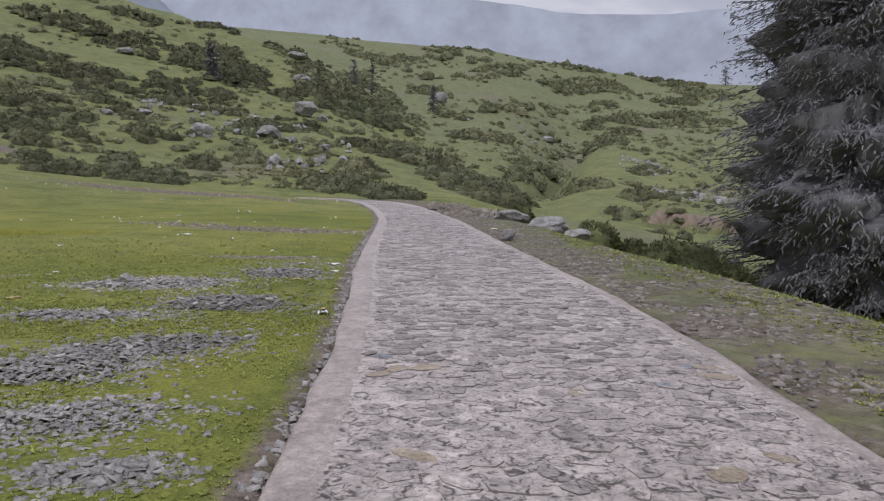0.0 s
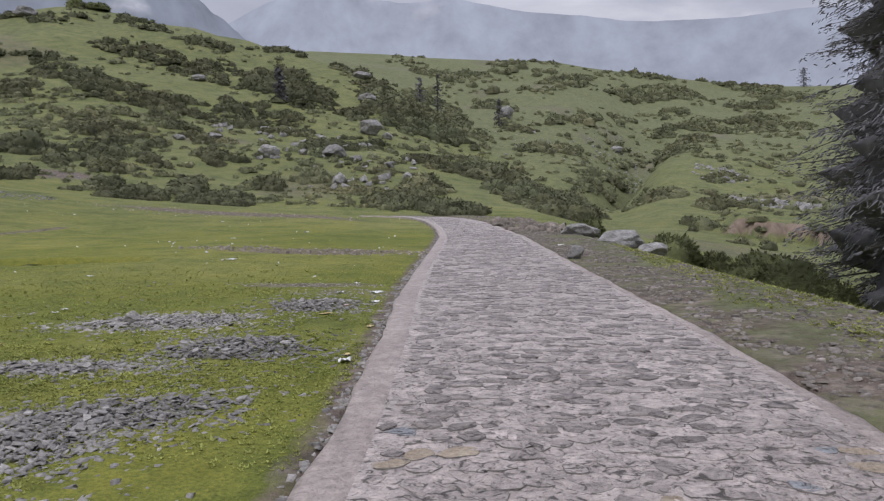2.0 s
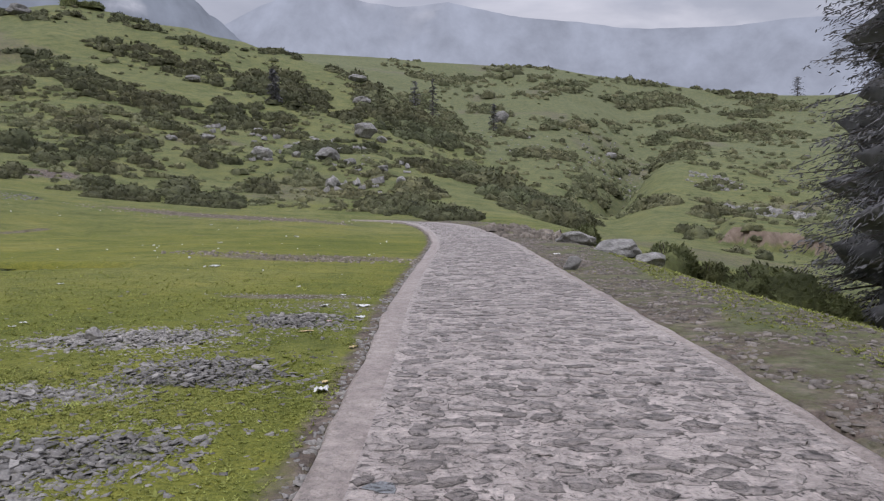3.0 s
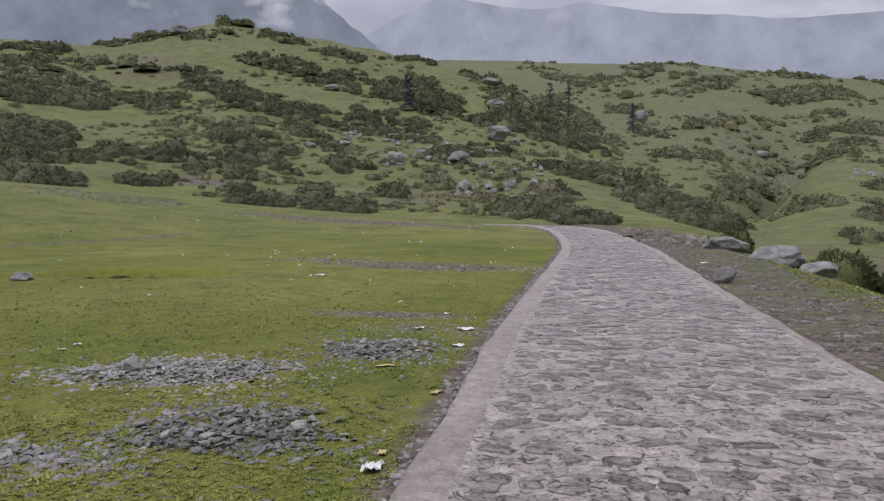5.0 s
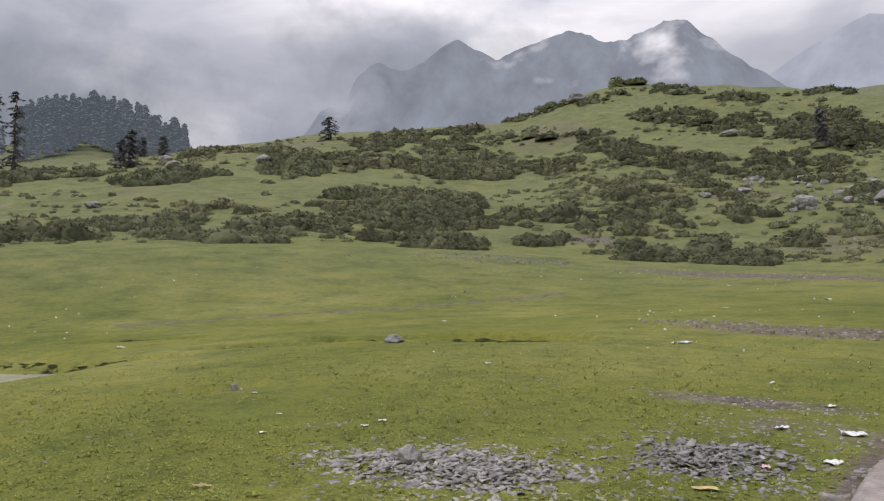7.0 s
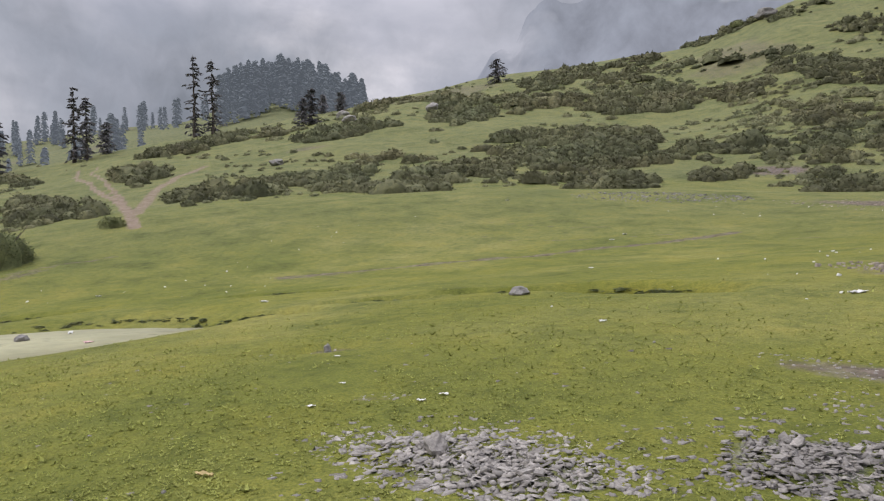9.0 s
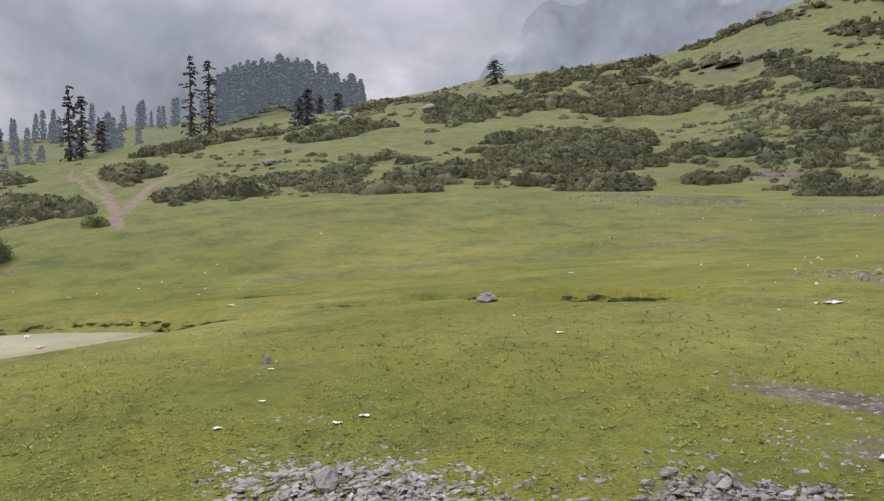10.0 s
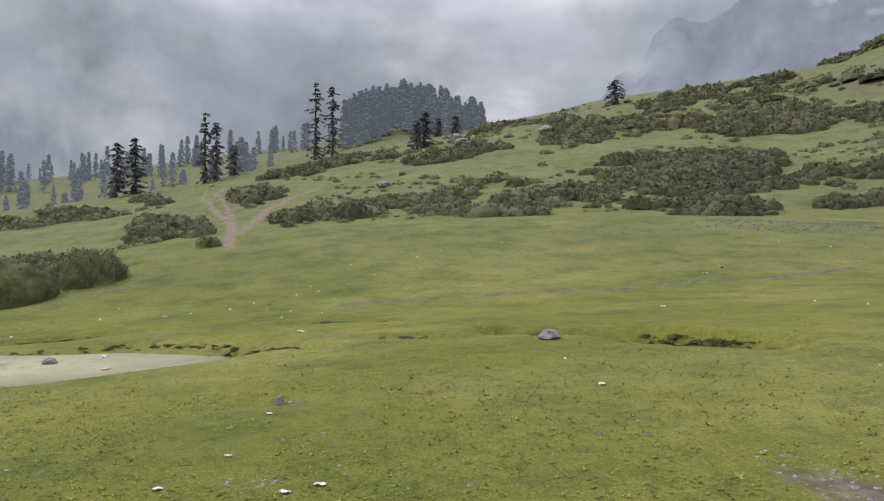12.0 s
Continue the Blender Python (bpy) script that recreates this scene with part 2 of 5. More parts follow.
    lump = nt.nodes.new("ShaderNodeMath")
    lump.operation = "ADD"
    tn = nt.nodes.new("ShaderNodeTexNoise")
    tn.inputs["Scale"].default_value, tn.inputs["Detail"].default_value, tn.inputs["Roughness"].default_value = 4.0, 8, 0.7
    nt.links.new(pos, tn.inputs["Vector"])
    nt.links.new(tn.outputs["Fac"], lump.inputs[0])
    nt.links.new(fine.outputs["Fac"], lump.inputs[1])
    bump(nt, bsdf, lump.outputs[0], 0.7, 0.05)
    return m


def simple_material(name, dark, light, scale, rough=0.85, relief=0.4, depth=0.02, vary=0.35, spec=0.3):
    """A grained surface whose pieces differ a little from one another."""
    m, nt, bsdf = material(name)
    pos = world_position(nt)
    n, r = noise_ramp(nt, scale, [(0.3, dark), (0.72, light)], 7, 0.65, pos)
    n2, r2 = noise_ramp(nt, scale * 6, [(0.3, (0.7, 0.7, 0.7)), (0.7, (1.2, 1.2, 1.2))], 4, 0.6, pos)
    c = mixed(nt, 1.0, r.outputs[0], r2.outputs[0], "MULTIPLY")
    info = nt.nodes.new("ShaderNodeObjectInfo")
    geo = nt.nodes.new("ShaderNodeNewGeometry")
    for src in (info.outputs["Random"], geo.outputs["Random Per Island"]):
        mr = nt.nodes.new("ShaderNodeMapRange")
        mr.inputs["To Min"].default_value, mr.inputs["To Max"].default_value = 1 - vary, 1 + vary * 0.7
        nt.links.new(src, mr.inputs["Value"])
        s = nt.nodes.new("ShaderNodeVectorMath")
        s.operation = "SCALE"
        nt.links.new(c, s.inputs[0])
        nt.links.new(mr.outputs[0], s.inputs["Scale"])
        c = s.outputs[0]
    nt.links.new(c, bsdf.inputs["Base Color"])
    bsdf.inputs["Roughness"].default_value = rough
    bsdf.inputs["Specular IOR Level"].default_value = spec
    if relief:
        bump(nt, bsdf, n2.outputs["Fac"], relief, depth)
    return m


TURF = ground_material()


def fissured(m, strong=0.95):
    """Small dark pits and fissures over a stone surface."""
    nt = m.node_tree
    bsdf = nt.nodes["Principled BSDF"]
    pos = world_position(nt)
    n, r = noise_ramp(nt, 12.0, [(0.395, (0.13, 0.12, 0.11)), (0.43, (0.62, 0.61, 0.60)), (0.465, (0.97, 0.97, 0.97)), (0.56, (1.08, 1.08, 1.08)), (0.66, (1.34, 1.33, 1.33))], 7, 0.64, pos, 1.6)
    _, r2 = noise_ramp(nt, 42.0, [(0.34, (0.62, 0.61, 0.60)), (0.46, (1.0, 1.0, 1.0)), (0.7, (1.12, 1.12, 1.12))], 4, 0.6, pos, 0.5)
    c = mixed(nt, strong, bsdf.inputs["Base Color"].links[0].from_socket, r.outputs[0], "MULTIPLY")
    c = mixed(nt, 0.8, c, r2.outputs[0], "MULTIPLY")
    nt.links.new(c, bsdf.inputs["Base Color"])
    bump(nt, bsdf, n.outputs["Fac"], 0.9, 0.04)
    return m


def mortar_material():
    """Concrete between the flagstones, with dark broken joints."""
    m = simple_material("road_mortar", (0.285, 0.245, 0.224), (0.48, 0.42, 0.388), 1.4, 0.46, 0.0, 0.0, 0.0, 0.45)
    nt = m.node_tree
    bsdf = nt.nodes["Principled BSDF"]
    pos = world_position(nt)
    warp = nt.nodes.new("ShaderNodeTexNoise")
    warp.inputs["Scale"].default_value, warp.inputs["Detail"].default_value = 3.0, 5
    nt.links.new(pos, warp.inputs["Vector"])
    add = nt.nodes.new("ShaderNodeMixRGB")
    add.blend_type, add.inputs[0].default_value = "ADD", 0.35
    nt.links.new(pos, add.inputs[1])
    nt.links.new(warp.outputs["Color"], add.inputs[2])
    vor = nt.nodes.new("ShaderNodeTexVoronoi")
    vor.feature = "DISTANCE_TO_EDGE"
    vor.inputs["Scale"].default_value = 6.5
    nt.links.new(add.outputs[0], vor.inputs["Vector"])
    edge = nt.nodes.new("ShaderNodeMapRange")
    edge.inputs["From Min"].default_value, edge.inputs["From Max"].default_value = 0.01, 0.04
    edge.inputs["To Min"].default_value, edge.inputs["To Max"].default_value = 0.4, 0.0
    nt.links.new(vor.outputs["Distance"], edge.inputs["Value"])
    brk = nt.nodes.new("ShaderNodeTexNoise")
    brk.inputs["Scale"].default_value, brk.inputs["Detail"].default_value = 6.0, 4
    nt.links.new(pos, brk.inputs["Vector"])
    gate = nt.nodes.new("ShaderNodeMapRange")
    gate.inputs["From Min"].default_value, gate.inputs["From Max"].default_value = 0.44, 0.56
    nt.links.new(brk.outputs["Fac"], gate.inputs["Value"])
    mul = nt.nodes.new("ShaderNodeMath")
    mul.operation = "MULTIPLY"
    nt.links.new(edge.outputs[0], mul.inputs[0])
    nt.links.new(gate.outputs[0], mul.inputs[1])
    c = mixed(nt, mul.outputs[0], bsdf.inputs["Base Color"].links[0].from_socket, (0.06, 0.055, 0.05))
    nt.links.new(c, bsdf.inputs["Base Color"])
    return fissured(m, 0.95)


MORTAR = mortar_material()
CONCRETE = fissured(simple_material("worn_concrete", (0.255, 0.212, 0.192), (0.41, 0.355, 0.322), 1.6, 0.52, 0.0, 0.0, 0.0, 0.4), 0.12)

# ---- helpers for meshes ----
def mesh_object(name, verts, faces, mat, parent=None, label="", smooth=False):
    me = bpy.data.meshes.new(name)
    if isinstance(verts, np.ndarray) and isinstance(faces, np.ndarray):
        n, k = faces.shape
        me.vertices.add(len(verts))
        me.vertices.foreach_set("co", np.ascontiguousarray(verts, np.float32).ravel())
        me.loops.add(n * k)
        me.loops.foreach_set("vertex_index", np.ascontiguousarray(faces, np.int32).ravel())
        me.polygons.add(n)
        me.polygons.foreach_set("loop_start", np.arange(0, n * k, k, dtype=np.int32))
        me.update(calc_edges=True)
    else:
        me.from_pydata(verts, [], faces)
    if smooth:
        me.polygons.foreach_set("use_smooth", np.ones(len(me.polygons), bool))
    me.materials.append(mat)
    ob = new(name, me)
    if parent is not None:
        ob.parent = parent
    if label:
        tagged(ob, label)
    return ob


def part(name, bm, mat, parent, label="", smooth=False):
    me = bpy.data.meshes.new(name)
    bm.to_mesh(me)
    bm.free()
    if smooth:
        me.polygons.foreach_set("use_smooth", np.ones(len(me.polygons), bool))
    me.materials.append(mat)
    ob = new(name, me)
    if parent is not None:
        ob.parent = parent
    if label:
        tagged(ob, label)
    return ob


def grid_faces(rows, cols, closed=False):
    i, j = np.meshgrid(np.arange(rows - 1), np.arange(cols if closed else cols - 1), indexing="ij")
    a, b = i * cols + j, i * cols + (j + 1) % cols
    return np.stack([a, b, b + cols, a + cols], -1).reshape(-1, 4)


# ---- ground ----
def build_ground():
    bearings = np.concatenate([np.arange(-180, -40, 2.5), np.arange(-40, 114, 0.3), np.arange(114, 180, 2.5)])
    rings = [0.35]
    while rings[-1] < 4500:
        r = rings[-1]
        rings.append(r + min(max(0.12, r * (0.019 if r < 32 else 0.013 if r < 150 else 0.03)), 260 if r > 900 else 9))
    rr, bb = np.meshgrid(np.array(rings), np.radians(bearings), indexing="ij")
    x, y = CX - rr * np.sin(bb), CY + rr * np.cos(bb)
    z = ground(x, y)
    v = np.stack([x, y, z], -1).reshape(-1, 3)
    f = grid_faces(len(rings), len(bearings), True)[:, ::-1]
    # close the middle
    mid = np.array([[CX, CY, height(CX, CY)]])
    v = np.concatenate([v, mid])
    ob = mesh_object("ground", v, f, TURF, smooth=True)
    paint_cover(ob, v)
    return tagged(ob, "green mountain meadow turf with bare earth and rubble patches", "ground", kind="structure")


def paint_cover(ob, v):
    """What covers the ground: earth, rubble, drier grass."""
    x, y = v[:, 0], v[:, 1]
    d = np.hypot(x - CX, y - CY)
    off = x - road_x(np.clip(y, -30, 60))
    earth = np.zeros(len(v))
    gravel = np.zeros(len(v))
    tread = np.zeros(len(v))
    for p in EARTH:
        earth = np.maximum(earth, p[5] * blob(x, y, *p[:5]))
    for p in RUBBLE:
        gravel = np.maximum(gravel, 0.42 * blob(x, y, *p[:5]))
    for wide, strong, points in TRACKS:
        line = strong * (1 - smoothstep(wide * 0.5, wide * 1.3, along(x, y, points)))
        if strong > 0.58:
            tread = np.maximum(tread, line)
        else:
            earth = np.maximum(earth, line)
    verge = smoothstep(0.9, 1.3, off) * (1 - smoothstep(4.0, 6.5, off + 1.2 * fbm(x, y, 6.0, 3, 2.0))) * (1 - smoothstep(52, 60, y))
    earth = np.maximum(earth, (0.46 + 0.16 * fbm(x, y, 0.9, 4, 31.0) + 0.08 * (1 - smoothstep(2.2, 3.2, off))) * verge)
    rim = smoothstep(-2.15 + 0.12 * fbm(x, y, 0.8, 3, 14.0), -1.8, off) * (off < 0) * (y < 52)
    earth = np.maximum(earth, 0.62 * rim)
    hill = smoothstep(0.95, 1.2, d / EDGE_D(np.degrees(np.arctan2(-(x - CX), y - CY))))
    earth = np.maximum(earth, hill * smoothstep(0.25, 0.5, fbm(x, y, 38.0, 4, 21.0)) * 0.45)
    b = np.degrees(np.arctan2(-(x - CX), y - CY))
    k = scarp(d, b)
    tread = np.maximum(tread, 0.85 * smoothstep(0.02, 0.2, k) * (1 - smoothstep(65.2, 66.0, d + 0.9 * np.sin(b * 1.7))))
    dry = np.maximum(hill * (0.7 + 0.3 * smoothstep(120, 350, d)), smoothstep(22, 45, d) * 0.45)
    dry = np.maximum(dry, 0.9 * verge)
    col = np.stack([earth, gravel, dry, tread], -1).astype(np.float32)
    a = ob.data.color_attributes.new("cover", "FLOAT_COLOR", "POINT")
    a.data.foreach_set("color", col.ravel())


# bare earth: x, y, half length, half width, turn, strength
EARTH = [(-6.0, 21.4, 3.3, 1.5, 15, 0.56), (-18.0, 43.0, 9.0, 1.7, -3, 0.66), (-3.7, 13.3, 1.3, 0.35, 8, 0.6), (-33.6, 4.8, 2.8, 0.5, 130, 0.5), (-9.2, 10.1, 0.5, 0.3, 60, 0.5), (-6.2, 9.6, 0.25, 0.12, 60, 0.5), (-43.5, 62.3, 3.6, 2.6, 35, 0.72), (43.0, 134.0, 9.0, 9.0, 0, 0.5), (-44.0, 95.0, 7.0, 4.0, 20, 0.5), (-2.7, 12.4, 0.9, 0.5, 0, 0.42), (-100.0, 38.0, 4.0, 2.0, 70, 0.5)]
# rubble heaps: x, y, half length, half width, turn, height
RUBBLE = [(-4.1, 9.45, 0.9, 0.45, 25, 0.10), (-2.9, 10.95, 0.62, 0.5, 35, 0.11), (-2.72, 8.2, 0.72, 0.5, 25, 0.13), (-4.0, 7.3, 0.7, 0.18, 12, 0.06), (-2.75, 6.25, 0.75, 0.36, 24, 0.09), (-3.45, 5.35, 0.85, 0.42, 18, 0.11), (-2.5, 4.4, 0.6, 0.32, 18, 0.07), (-1.9, 3.65, 0.3, 0.12, 15, 0.03)]
# wheel tracks and trodden lines: points along the line
TRACKS = [(0.52, 0.63, [(-44.0, 10.6), (-56.0, 11.2), (-68.2, 11.6), (-89.7, 10.3), (-112.0, 9.3), (-128.0, 8.9), (-142.1, 9.5)]), (0.46, 0.62, [(-60.0, 11.5), (-74.7, 12.0), (-103.3, 11.6), (-124.0, 11.2), (-140.0, 12.4)]), (0.75, 0.59, [(-52.0, 11.2), (-62.0, 12.4), (-76.4, 15.1), (-92.8, 19.3), (-101.2, 24.3)]), (0.45, 0.57, [(-26.0, 14.0), (-24.2, 19.1), (-23.5, 21.1), (-22.7, 23.1), (-22.2, 25.3), (-21.4, 27.7), (-21.3, 31.8)]), (0.28, 0.5, [(-34.8, 5.1), (-35.9, 6.7), (-36.4, 9.2)]), (0.14, 0.5, [(-29.3, 24.2), (-27.1, 24.6), (-25.2, 26.2), (-23.0, 30.0)]), (0.12, 0.48, [(-32.1, 26.5), (-28.2, 28.5), (-24.5, 32.0)]), (0.15, 0.48, [(-19.0, 30.0), (-14.0, 32.0), (-8.0, 33.0)]), (0.12, 0.48, [(-17.0, 25.5), (-13.5, 26.6), (-9.0, 27.5)])]


def along(x, y, points):
    """Distance to a broken line."""
    best = np.full(len(x), 1e9)
    for (x0, y0), (x1, y1) in zip(points, points[1:]):
        l2 = (x1 - x0) ** 2 + (y1 - y0) ** 2
        t = np.clip(((x - x0) * (x1 - x0) + (y - y0) * (y1 - y0)) / l2, 0, 1)
        best = np.minimum(best, np.hypot(x - x0 - t * (x1 - x0), y - y0 - t * (y1 - y0)))
    return best


build_ground()


# ---- road ----
def road_strip(name, across, dz, mat, wobble):
    """A strip of the road between given distances from its middle line."""
    ys = np.arange(-14, 55.01, 0.15)
    across, dz = np.array(across) * ROAD_W / 2, np.array(dz)
    cx, cz = road_x(ys), road_z(ys)
    tx = np.gradient(cx, ys)
    nx, ny = 1 / np.sqrt(1 + tx ** 2), -tx / np.sqrt(1 + tx ** 2)
    wob = wobble * fbm(ys, ys * 0, 0.9, 4, 4.0)
    outer = np.abs(across) > 0.97 * ROAD_W / 2
    x = cx[:, None] + nx[:, None] * across + wob[:, None] * outer
    y = ys[:, None] + ny[:, None] * across
    z = cz[:, None] + dz[None, :] + 0.006 * fbm(x, y, 0.6, 3, 6.0)
    v = np.stack([x, y, z], -1).reshape(-1, 3)
    return mesh_object(name, v, grid_faces(len(ys), len(across)), mat)


def build_road():
    lines = np.linspace(-0.835, 0.93, 16)
    dz = 0.03 - 0.03 * lines ** 2
    ob = road_strip("road", lines, dz, MORTAR, 0.0)
    tagged(ob, "grey stone-paved mountain road climbing the meadow", "road", kind="structure")
    kerb = road_strip("kerb", [-0.985, -0.975, -0.965, -0.92, -0.84, -0.826, -0.81], [-0.34, 0.0, 0.017, 0.021, 0.018, 0.013, 0.004], CONCRETE, 0.07)
    tagged(kerb, "worn pinkish concrete kerb strip along the road", "kerb", kind="structure")
    edge = road_strip("kerb", [0.89, 0.90, 0.95, 0.975, 0.99], [-0.02, 0.010, 0.010, 0.004, -0.34], CONCRETE, 0.10)
    tagged(edge, "flush worn concrete edging strip beside the muddy verge", "kerb", kind="structure")
    return ob


road = build_road()


# ---- materials of the things ----
def foliage_material(name, dark, light, scale, through_light=0.35):
    """Leaves: matt, a little light passes through them."""
    m = simple_material(name, dark, light, scale, 0.8, 0, 0, 0.35, 0.12)
    nt = m.node_tree
    bsdf, out = nt.nodes["Principled BSDF"], nt.nodes["Material Output"]
    tl, mix = nt.nodes.new("ShaderNodeBsdfTranslucent"), nt.nodes.new("ShaderNodeMixShader")
    nt.links.new(bsdf.inputs["Base Color"].links[0].from_socket, tl.inputs[0])
    mix.inputs[0].default_value = through_light
    nt.links.new(bsdf.outputs[0], mix.inputs[1])
    nt.links.new(tl.outputs[0], mix.inputs[2])
    nt.links.new(mix.outputs[0], out.inputs[0])
    return m


FLAG = simple_material("grey_flagstone", (0.222, 0.190, 0.174), (0.46, 0.402, 0.372), 6.0, 0.40, 1.0, 0.05, 0.30, 0.45)
fissured(FLAG)
FLAG_BLUE = simple_material("blue_flagstone", (0.17, 0.18, 0.19), (0.31, 0.32, 0.335), 6.0, 0.5, 1.0, 0.05, 0.15, 0.45)
fissured(FLAG_BLUE)
FLAG_TAN = simple_material("tan_flagstone", (0.28, 0.22, 0.155), (0.44, 0.37, 0.28), 6.0, 0.6, 1.0, 0.05, 0.15, 0.4)
# side faces of the flagstones, a darker grey than their tops
STONE_SIDE = simple_material("flagstone_side", (0.10, 0.09, 0.083), (0.30, 0.275, 0.26), 14.0, 0.9, 0.6, 0.02, 0.2)
SLATE = simple_material("slate_shard", (0.125, 0.116, 0.107), (0.345, 0.325, 0.30), 9.0, 0.55, 0.6, 0.01, 0.27, 0.45)
BOULDER = simple_material("lichen_boulder", (0.12, 0.115, 0.108), (0.37, 0.36, 0.345), 2.6, 0.85, 0.8, 0.05, 0.2)
LEAF = foliage_material("scrub_leaves", (0.122, 0.128, 0.075), (0.228, 0.232, 0.136), 0.05, 0.22)


def leafy_shade(m):
    """Dense small foliage; painted-in shade between leaf clusters and lit tips, at two sizes."""
    nt = m.node_tree
    bsdf = nt.nodes["Principled BSDF"]
    pos = world_position(nt)
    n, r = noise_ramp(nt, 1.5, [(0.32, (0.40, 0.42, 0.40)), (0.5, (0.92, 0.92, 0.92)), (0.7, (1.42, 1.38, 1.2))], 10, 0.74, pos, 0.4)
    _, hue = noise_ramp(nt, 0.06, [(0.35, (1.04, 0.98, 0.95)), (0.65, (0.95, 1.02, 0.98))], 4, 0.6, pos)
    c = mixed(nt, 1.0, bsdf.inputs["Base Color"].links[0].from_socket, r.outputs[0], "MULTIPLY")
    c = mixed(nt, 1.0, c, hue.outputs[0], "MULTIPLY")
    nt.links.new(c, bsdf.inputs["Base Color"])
    bump(nt, bsdf, n.outputs["Fac"], 0.8, 0.35)
    return m


leafy_shade(LEAF)
LUSH = foliage_material("broad_leaves", (0.125, 0.142, 0.066), (0.235, 0.255, 0.125), 0.4, 0.25)
leafy_shade(LUSH)
NEEDLE = foliage_material("fir_needles", (0.12, 0.119, 0.125), (0.20, 0.197, 0.206), 0.6, 0.2)
BARK = simple_material("fir_bark", (0.05, 0.042, 0.036), (0.13, 0.11, 0.095), 5.0, 0.9, 0.8, 0.03, 0.2)
BLADE = foliage_material("grass_blades", (0.20, 0.222, 0.05), (0.34, 0.36, 0.115), 0.5, 0.35)
PAPER = simple_material("white_plastic", (0.50, 0.50, 0.49), (0.78, 0.78, 0.76), 14.0, 0.5, 0.3, 0.01, 0.05)
CARD = simple_material("wet_cardboard", (0.40, 0.30, 0.14), (0.62, 0.50, 0.27), 8.0, 0.8, 0.3, 0.01, 0.1)
PINK = simple_material("pink_wrapper", (0.55, 0.25, 0.28), (0.75, 0.6, 0.6), 18.0, 0.4, 0.3, 0.01, 0.1)


def pond_material():
    m, nt, bsdf = material("scummy_water")
    pos = world_position(nt)
    n, r = noise_ramp(nt, 0.9, [(0.35, (0.24, 0.24, 0.135)), (0.56, (0.32, 0.31, 0.18)), (0.70, (0.12, 0.13, 0.06))], 7, 0.65, pos)
    nt.links.new(r.outputs[0], bsdf.inputs["Base Color"])
    bsdf.inputs["Roughness"].default_value = 0.55
    bump(nt, bsdf, n.outputs["Fac"], 0.15, 0.01)
    return m


def haze_glow_material(name, tint, cloud_low, cloud_high, grain, broken=0.9):
    """Far slopes: wet air put in as blue-grey glow; upper parts thin into cloud."""
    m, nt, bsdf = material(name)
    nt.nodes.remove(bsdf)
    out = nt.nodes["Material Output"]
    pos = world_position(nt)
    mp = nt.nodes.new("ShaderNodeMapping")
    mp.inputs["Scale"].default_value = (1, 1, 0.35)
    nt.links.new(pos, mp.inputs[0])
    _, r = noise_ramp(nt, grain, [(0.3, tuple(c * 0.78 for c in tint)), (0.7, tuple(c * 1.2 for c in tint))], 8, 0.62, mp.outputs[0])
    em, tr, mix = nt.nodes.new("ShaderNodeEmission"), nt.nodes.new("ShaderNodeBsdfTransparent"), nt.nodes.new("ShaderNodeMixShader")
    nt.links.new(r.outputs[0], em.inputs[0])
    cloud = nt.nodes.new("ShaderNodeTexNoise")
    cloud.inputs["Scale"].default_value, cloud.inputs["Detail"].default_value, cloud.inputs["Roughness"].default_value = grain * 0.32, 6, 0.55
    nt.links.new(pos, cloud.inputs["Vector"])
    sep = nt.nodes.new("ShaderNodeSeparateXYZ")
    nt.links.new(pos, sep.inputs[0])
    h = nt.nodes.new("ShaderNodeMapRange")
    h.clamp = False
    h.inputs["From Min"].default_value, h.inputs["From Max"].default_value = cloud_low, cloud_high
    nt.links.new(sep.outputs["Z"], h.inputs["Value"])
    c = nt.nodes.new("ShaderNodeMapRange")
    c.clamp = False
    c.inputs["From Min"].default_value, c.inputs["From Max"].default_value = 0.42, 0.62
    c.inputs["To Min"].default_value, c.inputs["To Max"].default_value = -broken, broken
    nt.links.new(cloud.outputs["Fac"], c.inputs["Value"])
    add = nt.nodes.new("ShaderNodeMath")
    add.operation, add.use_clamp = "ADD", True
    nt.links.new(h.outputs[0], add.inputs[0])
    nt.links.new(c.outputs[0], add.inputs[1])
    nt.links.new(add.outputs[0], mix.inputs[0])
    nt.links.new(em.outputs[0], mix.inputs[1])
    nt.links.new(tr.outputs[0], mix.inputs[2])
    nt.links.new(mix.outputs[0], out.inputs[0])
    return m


# ---- backdrop: mountains in cloud ----
def mountain(label, crest, dist, mat, jag):
    b0, b1 = crest[0][0], crest[-1][0]
    bs = np.arange(b0, b1 + 0.01, 0.25)
    el = np.interp(bs, [c[0] for c in crest], [c[1] for c in crest])
    el = el + jag * fbm(bs, bs * 0, 3.0, 5, dist * 0.01)
    rows = np.linspace(0, 1, 26)
    bb, hh = np.meshgrid(np.radians(bs), rows, indexing="ij")
    d = dist + 0.55 * dist * (hh - 1) * 0.5
    top = dist * np.tan(np.radians(el))[:, None]
    z = top * hh ** 1.15
    d = d + 0.05 * dist * fbm(np.degrees(bb), hh * 6, 2.0, 4, 2.0) * (1 - hh)
    v = np.stack([CX - d * np.sin(bb), CY + d * np.cos(bb), z], -1).reshape(-1, 3)
    ob = mesh_object("backdrop", v, grid_faces(len(bs), len(rows)), mat, smooth=True)
    return tagged(ob, label, "mountain", kind="structure")


